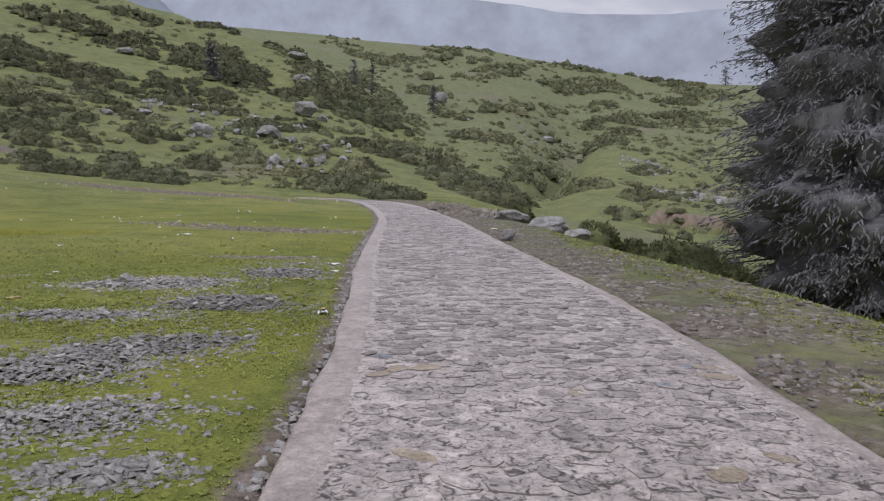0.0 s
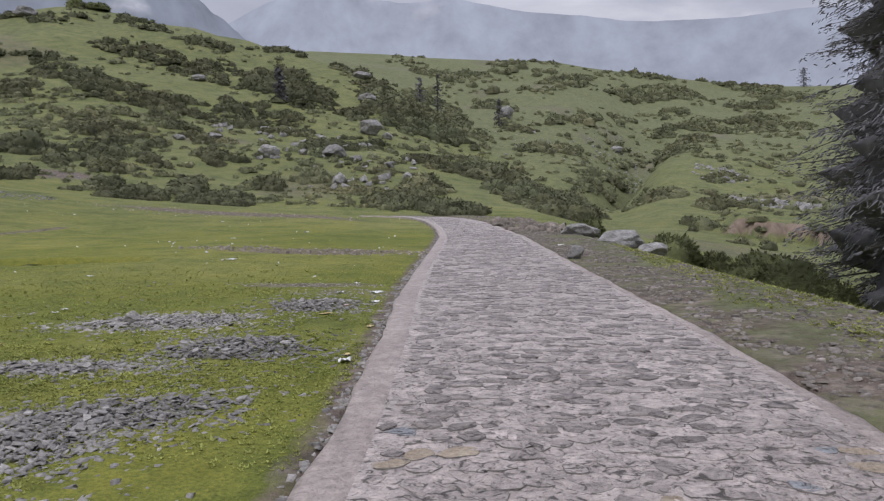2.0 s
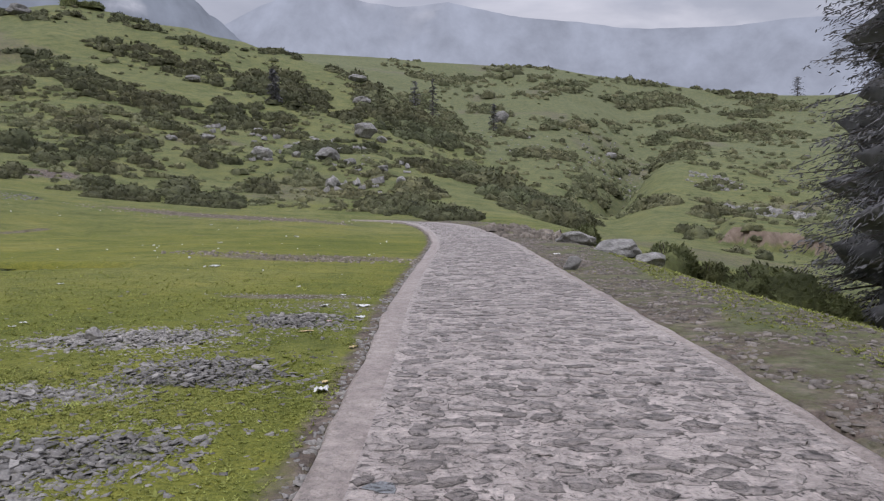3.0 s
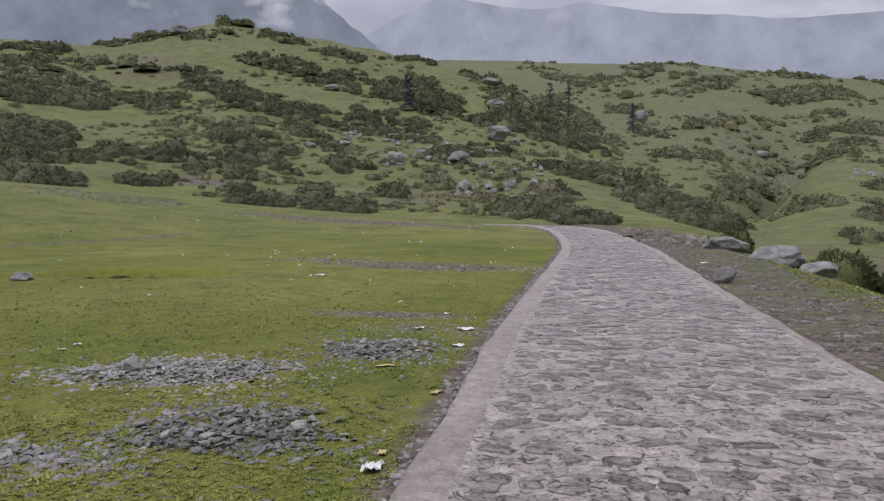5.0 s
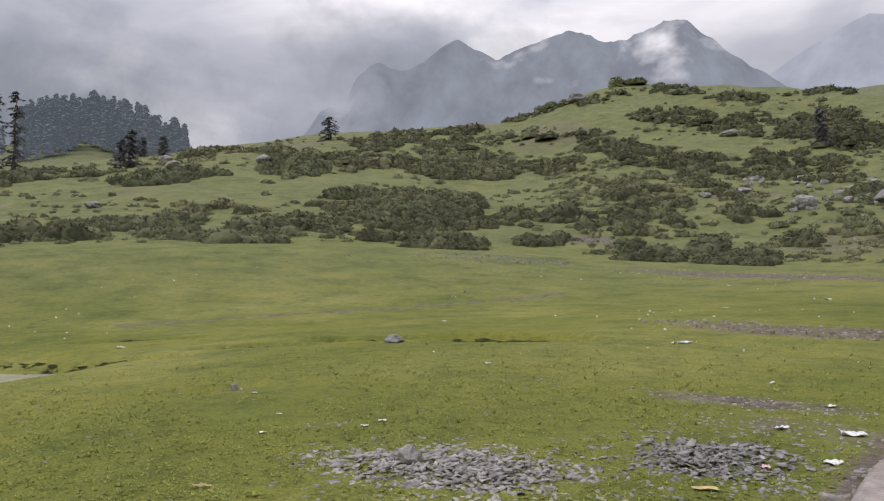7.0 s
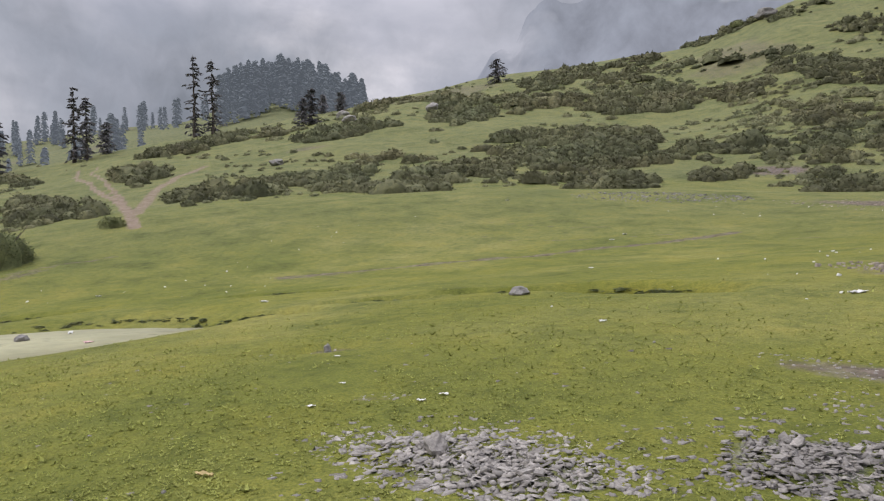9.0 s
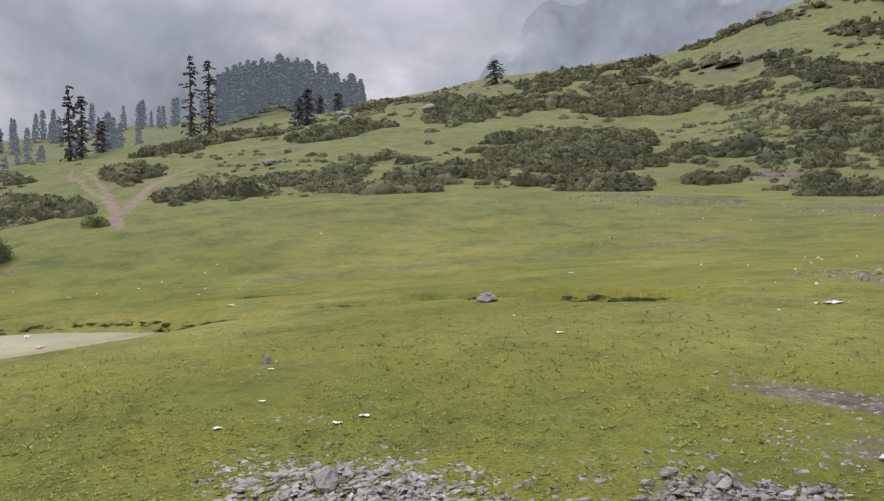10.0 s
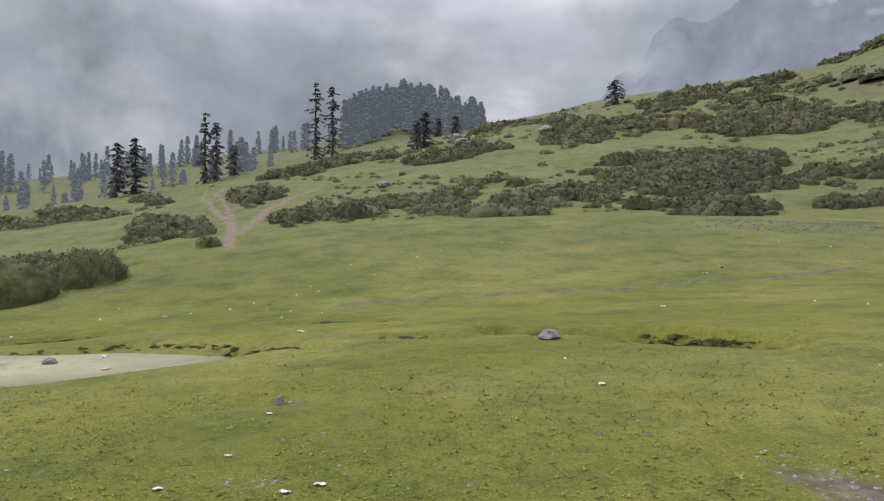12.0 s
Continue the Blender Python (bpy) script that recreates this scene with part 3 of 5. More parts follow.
# the tints carry the haze; these slopes glow and take no light
MOUNT_A = haze_glow_material("misty_peaks", (0.215, 0.235, 0.285), 560, 930, 0.012, 0.8)
MOUNT_B = haze_glow_material("hazed_range", (0.325, 0.345, 0.415), 900, 1150, 0.006)
MOUNT_C = haze_glow_material("clouded_slope", (0.195, 0.218, 0.26), 230, 900, 0.0045, 0.32)
mountain("rocky peaks half hidden in low cloud, blue-grey haze put in as glow", [(14, 9), (18, 12), (22, 15.2), (25, 17.4), (27.7, 19.6), (29.5, 20.2), (31.2, 20.4), (34, 19.7), (36, 20.4), (38.3, 21.1), (40.8, 20.5), (42.3, 20), (44.2, 19.0), (47.4, 20.6), (50, 19.2), (54, 18.2), (55.6, 17.3), (56.4, 15.8), (58.2, 15.4), (59.6, 13.2), (66, 10.5)], 1700, MOUNT_A, 1.1)
mountain("mountain range under grey cloud, pale blue haze put in as glow", [(-60, 12), (-40, 14.5), (-24, 15.2), (-20, 15.9), (-14.1, 15.9), (-8, 16.3), (-1.8, 17.2), (2, 17.6), (6.9, 18.7), (11, 18.3), (14.4, 18.7), (17.5, 19.4), (21.2, 18.0), (26, 15)], 2700, MOUNT_B, 0.2)
# crest raised to 26 degrees so the faded slope darkens the sky behind
mountain("dark forested valley side in mist, raised to darken the sky above", [(40, 26), (64, 26.5), (75, 26), (90, 26.5), (104, 26), (140, 26)], 2600, MOUNT_C, 0.9)


# ---- building blocks ----
def replicate(tv, tf, pos, scale, rot):
    """Many copies of a small shape as one array mesh. pos (n,3), scale (n,3), rot (n,3,3)."""
    n, k = len(pos), len(tv)
    v = np.einsum("nij,nkj->nki", rot, tv[None] * scale[:, None, :]) + pos[:, None, :]
    f = (tf[None] + (np.arange(n) * k)[:, None, None]).reshape(-1, tf.shape[1])
    return v.reshape(-1, 3), f


def joined(pieces):
    v, f, at = [], [], 0
    for pv, pf in pieces:
        v.append(pv)
        f.append(pf + at)
        at += len(pv)
    return np.concatenate(v), np.concatenate(f)


def turns(rng, n, tilt):
    """Random turns about the upright, each leaning by up to tilt radians."""
    a, b, c = rng.uniform(0, 2 * np.pi, n), rng.uniform(-tilt, tilt, n), rng.uniform(-tilt, tilt, n)
    ca, sa, cb, sb, cc, sc = np.cos(a), np.sin(a), np.cos(b), np.sin(b), np.cos(c), np.sin(c)
    o, l = np.zeros(n), np.ones(n)
    rz = np.stack([ca, -sa, o, sa, ca, o, o, o, l], -1).reshape(n, 3, 3)
    rx = np.stack([l, o, o, o, cb, -sb, o, sb, cb], -1).reshape(n, 3, 3)
    ry = np.stack([cc, o, sc, o, l, o, -sc, o, cc], -1).reshape(n, 3, 3)
    return rx @ ry @ rz


def shard_shape(rng, sides=6, thick=0.18):
    """A flat broken stone of about unit size."""
    a = np.sort(rng.uniform(0, 2 * np.pi, sides) * 0.35 + np.linspace(0, 2 * np.pi, sides, endpoint=False))
    r = rng.uniform(0.32, 0.58, sides)
    top = np.stack([r * np.cos(a) * 0.92, r * np.sin(a) * 0.92, thick * rng.uniform(0.6, 1.2, sides)], -1)
    low = np.stack([r * np.cos(a), r * np.sin(a), np.zeros(sides) - 0.05], -1)
    v = np.concatenate([top, low])
    f = [(0, i, i + 1) for i in range(1, sides - 1)]
    for i in range(sides):
        j = (i + 1) % sides
        f += [(i, sides + i, sides + j), (i, sides + j, j)]
    return v, np.array(f)


def scatter_shards(rng, xy, size_low, size_high, lift, tilt=0.5, thick=(0.12, 0.32), base=None):
    pieces = []
    for group in np.array_split(np.arange(len(xy)), 8):
        if not len(group):
            continue
        tv, tf = shard_shape(rng, int(rng.integers(5, 8)), 1.0)
        p = xy[group]
        n = len(p)
        s = np.exp(rng.uniform(np.log(size_low), np.log(size_high), n))
        sc = np.stack([s, s * rng.uniform(0.5, 1.0, n), s * rng.uniform(thick[0], thick[1], n)], -1)
        z = ground(p[:, 0], p[:, 1]) if base is None else base[group]
        pos = np.stack([p[:, 0], p[:, 1], z + lift[group] * 1.0 - 0.01], -1)
        pieces.append(replicate(tv, tf, pos, sc, turns(rng, n, tilt)))
    return joined(pieces)


def leafy_shape(rng, leaves, lobes, leaf, flat=0.75):
    """A dome of foliage about one unit wide: lobes covered with small leaf clumps."""
    cs, rs = [], []
    for i in range(lobes):
        a, d = rng.uniform(0, 2 * np.pi), rng.uniform(0.0, 0.34)
        r = rng.uniform(0.16, 0.28)
        cs.append((d * np.cos(a), d * np.sin(a), rng.uniform(0.16, 0.42) * flat * (1.15 - d)))
        rs.append(r)
    cs, rs = np.array(cs), np.array(rs)
    which = rng.integers(0, lobes, leaves)
    n = rng.normal(size=(leaves, 3))
    n[:, 2] = np.abs(n[:, 2]) * 0.9 - 0.25
    n /= np.linalg.norm(n, axis=1)[:, None]
    p = cs[which] + n * (rs[which] * rng.uniform(0.75, 1.1, leaves))[:, None]
    p[:, 2] = np.maximum(p[:, 2], 0.02)
    t = np.cross(n, rng.normal(size=(leaves, 3)))
    t /= np.linalg.norm(t, axis=1)[:, None] + 1e-9
    q = np.cross(n, t) + n * rng.uniform(-0.5, 0.8, leaves)[:, None]
    s = leaf * rng.uniform(0.6, 1.4, leaves)[:, None]
    quad = np.stack([p - t * s * 0.5, p - q * s * 0.35, p + t * s * 0.55, p + q * s * 0.8], 1).reshape(-1, 3)
    i = np.arange(leaves)[:, None] * 4
    f = np.concatenate([i + np.array([[0, 1, 2]]), i + np.array([[0, 2, 3]])])
    return quad, f


def boulder_mesh(rng, sub=3, cuts=12, rough=0.22):
    bm = bmesh.new()
    bmesh.ops.create_icosphere(bm, subdivisions=sub, radius=0.5)
    planes = []
    for _ in range(cuts):
        nv = Vector(rng.normal(size=3)).normalized()
        planes.append((nv, rng.uniform(0.30, 0.44)))
    o = Vector(rng.uniform(0, 50, 3))
    for v in bm.verts:
        for nv, lim in planes:
            k = v.co.dot(nv)
            if k > lim:
                v.co -= nv * (k - lim) * 0.9
        v.co *= 1 + rough * noise.fractal(v.co * 3 + o, 1.0, 2.0, 3)
    return bm


def boulder(rng, x, y, w, h, label, name="boulder", sink=0.2, depth=None, group="", mat=None):
    ob = part(name, boulder_mesh(rng), mat or BOULDER, None)
    ob.scale = (w, depth or w * 0.8, h * 1.25)
    ob.rotation_euler = (0, 0, rng.uniform(-0.5, 0.5))
    ob.location = (x, y, height(x, y) + h * 1.25 * (0.5 - sink) - 0.03)
    return tagged(ob, label, "rock", group)


def inside(rng, n, cx, cy, rx, ry, turn, power=0.5):
    a, r = rng.uniform(0, 2 * np.pi, n), rng.uniform(0, 1, n) ** power
    u, v = r * np.cos(a) * rx, r * np.sin(a) * ry
    c, s = math.cos(radians(turn)), math.sin(radians(turn))
    return np.stack([cx + u * c - v * s, cy + u * s + v * c], -1)


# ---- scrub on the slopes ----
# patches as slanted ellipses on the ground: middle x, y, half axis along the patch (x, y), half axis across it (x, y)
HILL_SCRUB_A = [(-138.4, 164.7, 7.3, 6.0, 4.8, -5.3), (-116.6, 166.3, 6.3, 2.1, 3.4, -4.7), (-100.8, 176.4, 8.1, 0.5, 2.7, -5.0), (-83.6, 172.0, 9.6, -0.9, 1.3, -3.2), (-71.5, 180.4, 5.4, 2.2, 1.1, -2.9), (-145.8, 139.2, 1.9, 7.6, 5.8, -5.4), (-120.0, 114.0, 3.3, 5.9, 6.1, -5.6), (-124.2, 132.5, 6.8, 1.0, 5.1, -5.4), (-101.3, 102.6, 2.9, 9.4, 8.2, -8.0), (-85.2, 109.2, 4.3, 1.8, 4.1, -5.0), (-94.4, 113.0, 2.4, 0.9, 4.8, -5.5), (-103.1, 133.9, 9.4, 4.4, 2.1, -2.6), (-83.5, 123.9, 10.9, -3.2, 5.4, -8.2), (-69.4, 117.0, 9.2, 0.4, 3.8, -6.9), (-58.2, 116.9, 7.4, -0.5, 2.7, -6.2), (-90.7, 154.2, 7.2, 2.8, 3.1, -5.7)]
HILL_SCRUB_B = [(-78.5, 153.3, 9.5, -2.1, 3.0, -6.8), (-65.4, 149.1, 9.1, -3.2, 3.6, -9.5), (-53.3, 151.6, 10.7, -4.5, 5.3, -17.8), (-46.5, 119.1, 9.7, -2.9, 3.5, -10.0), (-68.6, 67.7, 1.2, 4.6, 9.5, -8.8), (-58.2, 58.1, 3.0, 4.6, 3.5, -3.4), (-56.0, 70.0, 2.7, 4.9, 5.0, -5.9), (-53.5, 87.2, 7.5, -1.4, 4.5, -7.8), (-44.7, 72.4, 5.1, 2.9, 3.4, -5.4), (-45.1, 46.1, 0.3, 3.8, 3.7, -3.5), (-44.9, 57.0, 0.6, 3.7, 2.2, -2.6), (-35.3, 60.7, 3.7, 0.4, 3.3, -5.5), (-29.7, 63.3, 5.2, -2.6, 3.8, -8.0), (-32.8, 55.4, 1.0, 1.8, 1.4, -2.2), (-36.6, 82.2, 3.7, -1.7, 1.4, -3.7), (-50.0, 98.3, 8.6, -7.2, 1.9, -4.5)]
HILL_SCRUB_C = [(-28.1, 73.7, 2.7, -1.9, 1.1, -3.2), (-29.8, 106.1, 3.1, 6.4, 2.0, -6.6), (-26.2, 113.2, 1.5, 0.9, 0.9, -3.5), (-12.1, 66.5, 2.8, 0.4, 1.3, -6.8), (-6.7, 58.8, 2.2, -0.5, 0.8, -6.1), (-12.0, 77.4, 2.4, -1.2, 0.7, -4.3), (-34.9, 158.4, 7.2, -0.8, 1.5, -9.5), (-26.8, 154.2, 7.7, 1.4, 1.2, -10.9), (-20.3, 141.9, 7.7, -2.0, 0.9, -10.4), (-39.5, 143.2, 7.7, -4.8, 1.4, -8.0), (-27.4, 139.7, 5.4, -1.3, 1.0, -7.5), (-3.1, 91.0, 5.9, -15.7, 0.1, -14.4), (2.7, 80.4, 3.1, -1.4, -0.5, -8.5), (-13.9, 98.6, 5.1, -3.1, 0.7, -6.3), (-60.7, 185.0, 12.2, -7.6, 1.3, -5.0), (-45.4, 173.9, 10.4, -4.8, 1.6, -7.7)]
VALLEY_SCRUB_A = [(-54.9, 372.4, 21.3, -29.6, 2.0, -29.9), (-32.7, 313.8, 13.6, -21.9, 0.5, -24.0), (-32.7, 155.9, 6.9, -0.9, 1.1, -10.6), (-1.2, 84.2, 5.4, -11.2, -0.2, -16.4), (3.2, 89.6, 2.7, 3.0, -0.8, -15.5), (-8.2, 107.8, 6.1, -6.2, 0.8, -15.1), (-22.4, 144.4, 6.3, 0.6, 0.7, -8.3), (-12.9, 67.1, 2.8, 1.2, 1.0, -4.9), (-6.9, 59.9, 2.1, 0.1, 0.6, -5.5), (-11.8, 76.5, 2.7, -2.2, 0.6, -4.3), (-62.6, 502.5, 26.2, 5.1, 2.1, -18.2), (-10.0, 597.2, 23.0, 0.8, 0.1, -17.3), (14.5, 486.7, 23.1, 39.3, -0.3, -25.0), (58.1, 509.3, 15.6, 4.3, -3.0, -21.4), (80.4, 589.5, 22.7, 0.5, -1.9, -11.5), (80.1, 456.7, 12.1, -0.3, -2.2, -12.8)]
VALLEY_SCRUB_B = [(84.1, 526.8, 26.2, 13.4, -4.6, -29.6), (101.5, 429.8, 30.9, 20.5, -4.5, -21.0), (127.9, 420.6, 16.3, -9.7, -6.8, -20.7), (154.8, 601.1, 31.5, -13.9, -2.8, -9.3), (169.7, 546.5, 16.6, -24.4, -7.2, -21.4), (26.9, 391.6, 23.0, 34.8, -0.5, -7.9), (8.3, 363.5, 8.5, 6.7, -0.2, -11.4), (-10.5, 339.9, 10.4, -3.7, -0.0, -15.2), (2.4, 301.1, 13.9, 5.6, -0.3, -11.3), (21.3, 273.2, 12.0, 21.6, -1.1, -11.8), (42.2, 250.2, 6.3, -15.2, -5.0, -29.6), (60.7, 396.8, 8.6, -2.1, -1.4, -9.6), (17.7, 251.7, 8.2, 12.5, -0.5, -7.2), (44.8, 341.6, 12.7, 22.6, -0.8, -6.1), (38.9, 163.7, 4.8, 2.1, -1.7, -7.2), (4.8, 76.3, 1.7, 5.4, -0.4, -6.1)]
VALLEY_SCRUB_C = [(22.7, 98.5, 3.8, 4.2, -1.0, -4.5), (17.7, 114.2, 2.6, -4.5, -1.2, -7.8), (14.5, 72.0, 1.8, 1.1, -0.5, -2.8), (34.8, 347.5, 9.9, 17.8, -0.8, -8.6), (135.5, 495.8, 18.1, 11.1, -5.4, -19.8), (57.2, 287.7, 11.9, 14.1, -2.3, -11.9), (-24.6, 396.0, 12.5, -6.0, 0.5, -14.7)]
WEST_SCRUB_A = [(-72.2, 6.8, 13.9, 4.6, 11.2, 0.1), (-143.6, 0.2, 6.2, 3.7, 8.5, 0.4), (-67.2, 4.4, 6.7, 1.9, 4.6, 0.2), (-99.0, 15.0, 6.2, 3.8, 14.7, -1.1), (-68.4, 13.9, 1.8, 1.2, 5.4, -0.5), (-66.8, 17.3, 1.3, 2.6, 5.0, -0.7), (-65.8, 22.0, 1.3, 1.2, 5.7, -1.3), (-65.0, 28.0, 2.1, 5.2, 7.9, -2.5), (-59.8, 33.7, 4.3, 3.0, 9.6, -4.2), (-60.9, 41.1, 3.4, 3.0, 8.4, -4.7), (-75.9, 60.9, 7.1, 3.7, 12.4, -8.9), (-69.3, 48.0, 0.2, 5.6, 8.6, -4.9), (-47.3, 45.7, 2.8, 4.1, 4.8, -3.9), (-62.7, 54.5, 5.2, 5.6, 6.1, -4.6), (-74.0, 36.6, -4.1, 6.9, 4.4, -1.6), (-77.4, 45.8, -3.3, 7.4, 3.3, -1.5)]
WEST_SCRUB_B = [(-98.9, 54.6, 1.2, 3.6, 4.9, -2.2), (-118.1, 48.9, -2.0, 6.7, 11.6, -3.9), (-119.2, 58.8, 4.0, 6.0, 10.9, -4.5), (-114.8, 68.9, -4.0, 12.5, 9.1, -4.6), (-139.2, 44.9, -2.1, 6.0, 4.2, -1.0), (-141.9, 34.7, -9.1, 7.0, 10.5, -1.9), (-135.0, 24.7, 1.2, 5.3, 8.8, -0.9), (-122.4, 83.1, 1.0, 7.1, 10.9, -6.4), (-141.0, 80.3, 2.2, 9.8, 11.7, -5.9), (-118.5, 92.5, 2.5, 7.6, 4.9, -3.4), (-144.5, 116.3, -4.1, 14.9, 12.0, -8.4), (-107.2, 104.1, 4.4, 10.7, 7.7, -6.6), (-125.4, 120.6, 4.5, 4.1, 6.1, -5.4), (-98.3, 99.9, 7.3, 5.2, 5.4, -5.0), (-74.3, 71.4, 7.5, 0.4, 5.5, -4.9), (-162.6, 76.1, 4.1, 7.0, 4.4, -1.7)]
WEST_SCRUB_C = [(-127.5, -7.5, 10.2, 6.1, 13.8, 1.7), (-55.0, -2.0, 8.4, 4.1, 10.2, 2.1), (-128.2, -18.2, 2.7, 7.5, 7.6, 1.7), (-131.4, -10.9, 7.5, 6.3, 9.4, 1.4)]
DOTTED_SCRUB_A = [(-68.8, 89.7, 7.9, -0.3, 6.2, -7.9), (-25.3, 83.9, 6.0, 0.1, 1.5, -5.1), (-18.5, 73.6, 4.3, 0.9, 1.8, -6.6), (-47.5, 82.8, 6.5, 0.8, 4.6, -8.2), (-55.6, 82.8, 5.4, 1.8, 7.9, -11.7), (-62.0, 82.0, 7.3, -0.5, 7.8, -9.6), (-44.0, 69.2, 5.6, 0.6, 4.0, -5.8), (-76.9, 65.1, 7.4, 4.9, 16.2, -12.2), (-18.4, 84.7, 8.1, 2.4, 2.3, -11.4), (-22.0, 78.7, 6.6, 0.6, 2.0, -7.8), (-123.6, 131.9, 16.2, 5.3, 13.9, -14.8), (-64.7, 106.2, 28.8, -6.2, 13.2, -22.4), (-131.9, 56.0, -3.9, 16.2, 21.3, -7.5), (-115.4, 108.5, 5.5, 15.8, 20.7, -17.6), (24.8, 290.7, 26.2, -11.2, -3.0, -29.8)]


def shrub_shape(rng, leaves, lobes, leaf):
    """A shrub about one unit wide: overlapping rounded mounds, with leaf sprays lying on them."""
    pieces = []
    around, rings = 7, 3
    cs, rs = [], []
    for i in range(lobes):
        a, d = rng.uniform(0, 2 * np.pi), rng.uniform(0.02, 0.24)
        r = rng.uniform(0.24, 0.36)
        c = np.array([d * np.cos(a), d * np.sin(a), 0.0])
        t, p = np.meshgrid(np.linspace(0, 2 * np.pi, around, endpoint=False) + rng.uniform(0, 1), np.array([-0.25, 0.4, 1.05]), indexing="xy")
        k = r * rng.uniform(0.82, 1.12, t.shape)
        tall = rng.uniform(1.15, 1.6)
        v = np.stack([np.cos(t) * np.cos(p) * k, np.sin(t) * np.cos(p) * k, np.sin(p) * k * tall], -1).reshape(-1, 3) + c
        v = np.concatenate([v, [c + np.array([0, 0, r * tall * 1.02])]])
        q = grid_faces(rings, around, True)
        last = (rings - 1) * around
        cap = np.array([(last + j, last + (j + 1) % around, rings * around) for j in range(around)])
        pieces.append((v, np.concatenate([q[:, [0, 1, 2]], q[:, [0, 2, 3]], cap])))
        cs.append(c)
        rs.append((r, r, r * tall))
    cs, rs = np.array(cs), np.array(rs)
    which = rng.integers(0, lobes, leaves)
    n = rng.normal(size=(leaves, 3))
    n[:, 2] = np.abs(n[:, 2]) * 0.9
    n /= np.linalg.norm(n, axis=1)[:, None]
    p = cs[which] + n * rs[which] * rng.uniform(0.95, 1.1, leaves)[:, None]
    t = np.cross(n, rng.normal(size=(leaves, 3)))
    t /= np.linalg.norm(t, axis=1)[:, None] + 1e-9
    q = n * rng.uniform(0.3, 1.3, leaves)[:, None] + np.cross(n, t) * rng.uniform(0.2, 0.9, leaves)[:, None] + np.array([0, 0, 0.3])
    s = leaf * rng.uniform(0.6, 1.5, leaves)[:, None]
    tri = np.stack([p - t * s * 0.45 - n * s * 0.2, p + t * s * 0.45 - n * s * 0.2, p + q * s * 0.8], 1).reshape(-1, 3)
    pieces.append((tri, np.arange(leaves)[:, None] * 3 + np.array([[0, 1, 2]])))
    return joined(pieces)


def build_scrub(name, patches, label, seed, tall=1.0, thin=1.0, low=0.0):
    rng = np.random.default_rng(seed)
    near_shapes = [shrub_shape(rng, 140, 3, 0.072) for _ in range(5)]
    far_shapes = [shrub_shape(rng, 64, 2, 0.095) for _ in range(4)]
    pieces = []
    for cx, cy, ux, uy, vx, vy in patches:
        d = math.hypot(cx - CX, cy - CY)
        size = float(np.clip(0.95 + d * 0.0105, 1.3, 6.0)) * (1 - 0.5 * low)
        area = max(abs(ux * vy - uy * vx) * math.pi, size * math.hypot(ux, uy))
        n = int(np.clip(area * 1.25 * thin / (size * 0.72) ** 2, 5, 330))
        a, r = rng.uniform(0, 2 * np.pi, n), rng.uniform(0, 1, n) ** (0.42 if thin >= 1 else 0.6)
        c, q = r * np.cos(a) * 1.04, r * np.sin(a) * 1.04
        xy = np.stack([cx + ux * c + vx * q, cy + uy * c + vy * q], -1)
        keep = fbm(xy[:, 0], xy[:, 1], size * 3.2, 2, seed) > (-0.30 if thin >= 1 else -0.05)
        keep &= np.abs(xy[:, 0] - road_x(np.clip(xy[:, 1], -30, 60))) + 50 * (xy[:, 1] > 60) > 3.2
        for _, _, points in TRACKS[:3]:
            keep &= along(xy[:, 0], xy[:, 1], points) > 0.8 + size * 0.75
        xy = xy[keep]
        if not len(xy):
            continue
        n = len(xy)
        s = size * tall * np.exp(rng.normal(0, 0.30, n)) * (1.1 - 0.35 * r[keep] ** 2)
        sc = np.stack([s * rng.uniform(0.95, 1.5, n), s * rng.uniform(0.95, 1.4, n), s * rng.uniform(0.52, 1.0, n)], -1)
        pos = np.stack([xy[:, 0], xy[:, 1], ground(xy[:, 0], xy[:, 1]) - 0.08 * s], -1)
        rot = turns(rng, n, 0.14)
        shapes = near_shapes if d < 150 else far_shapes
        for k, (tv, tf) in enumerate(shapes):
            m = np.arange(n) % len(shapes) == k
            if m.any():
                pieces.append(replicate(tv, tf, pos[m], sc[m], rot[m]))
    v, f = joined(pieces)
    return tagged(mesh_object(name, v, f, LEAF, smooth=True), label, "shrubs", kind="stuff")


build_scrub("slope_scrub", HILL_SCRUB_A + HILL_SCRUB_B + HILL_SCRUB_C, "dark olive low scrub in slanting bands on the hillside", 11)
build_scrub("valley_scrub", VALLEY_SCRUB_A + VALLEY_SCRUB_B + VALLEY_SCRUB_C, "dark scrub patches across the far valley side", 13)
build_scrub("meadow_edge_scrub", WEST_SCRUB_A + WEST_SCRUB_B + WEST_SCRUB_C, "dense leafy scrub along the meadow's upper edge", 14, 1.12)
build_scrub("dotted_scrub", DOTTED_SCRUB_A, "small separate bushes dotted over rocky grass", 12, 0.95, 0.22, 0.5)


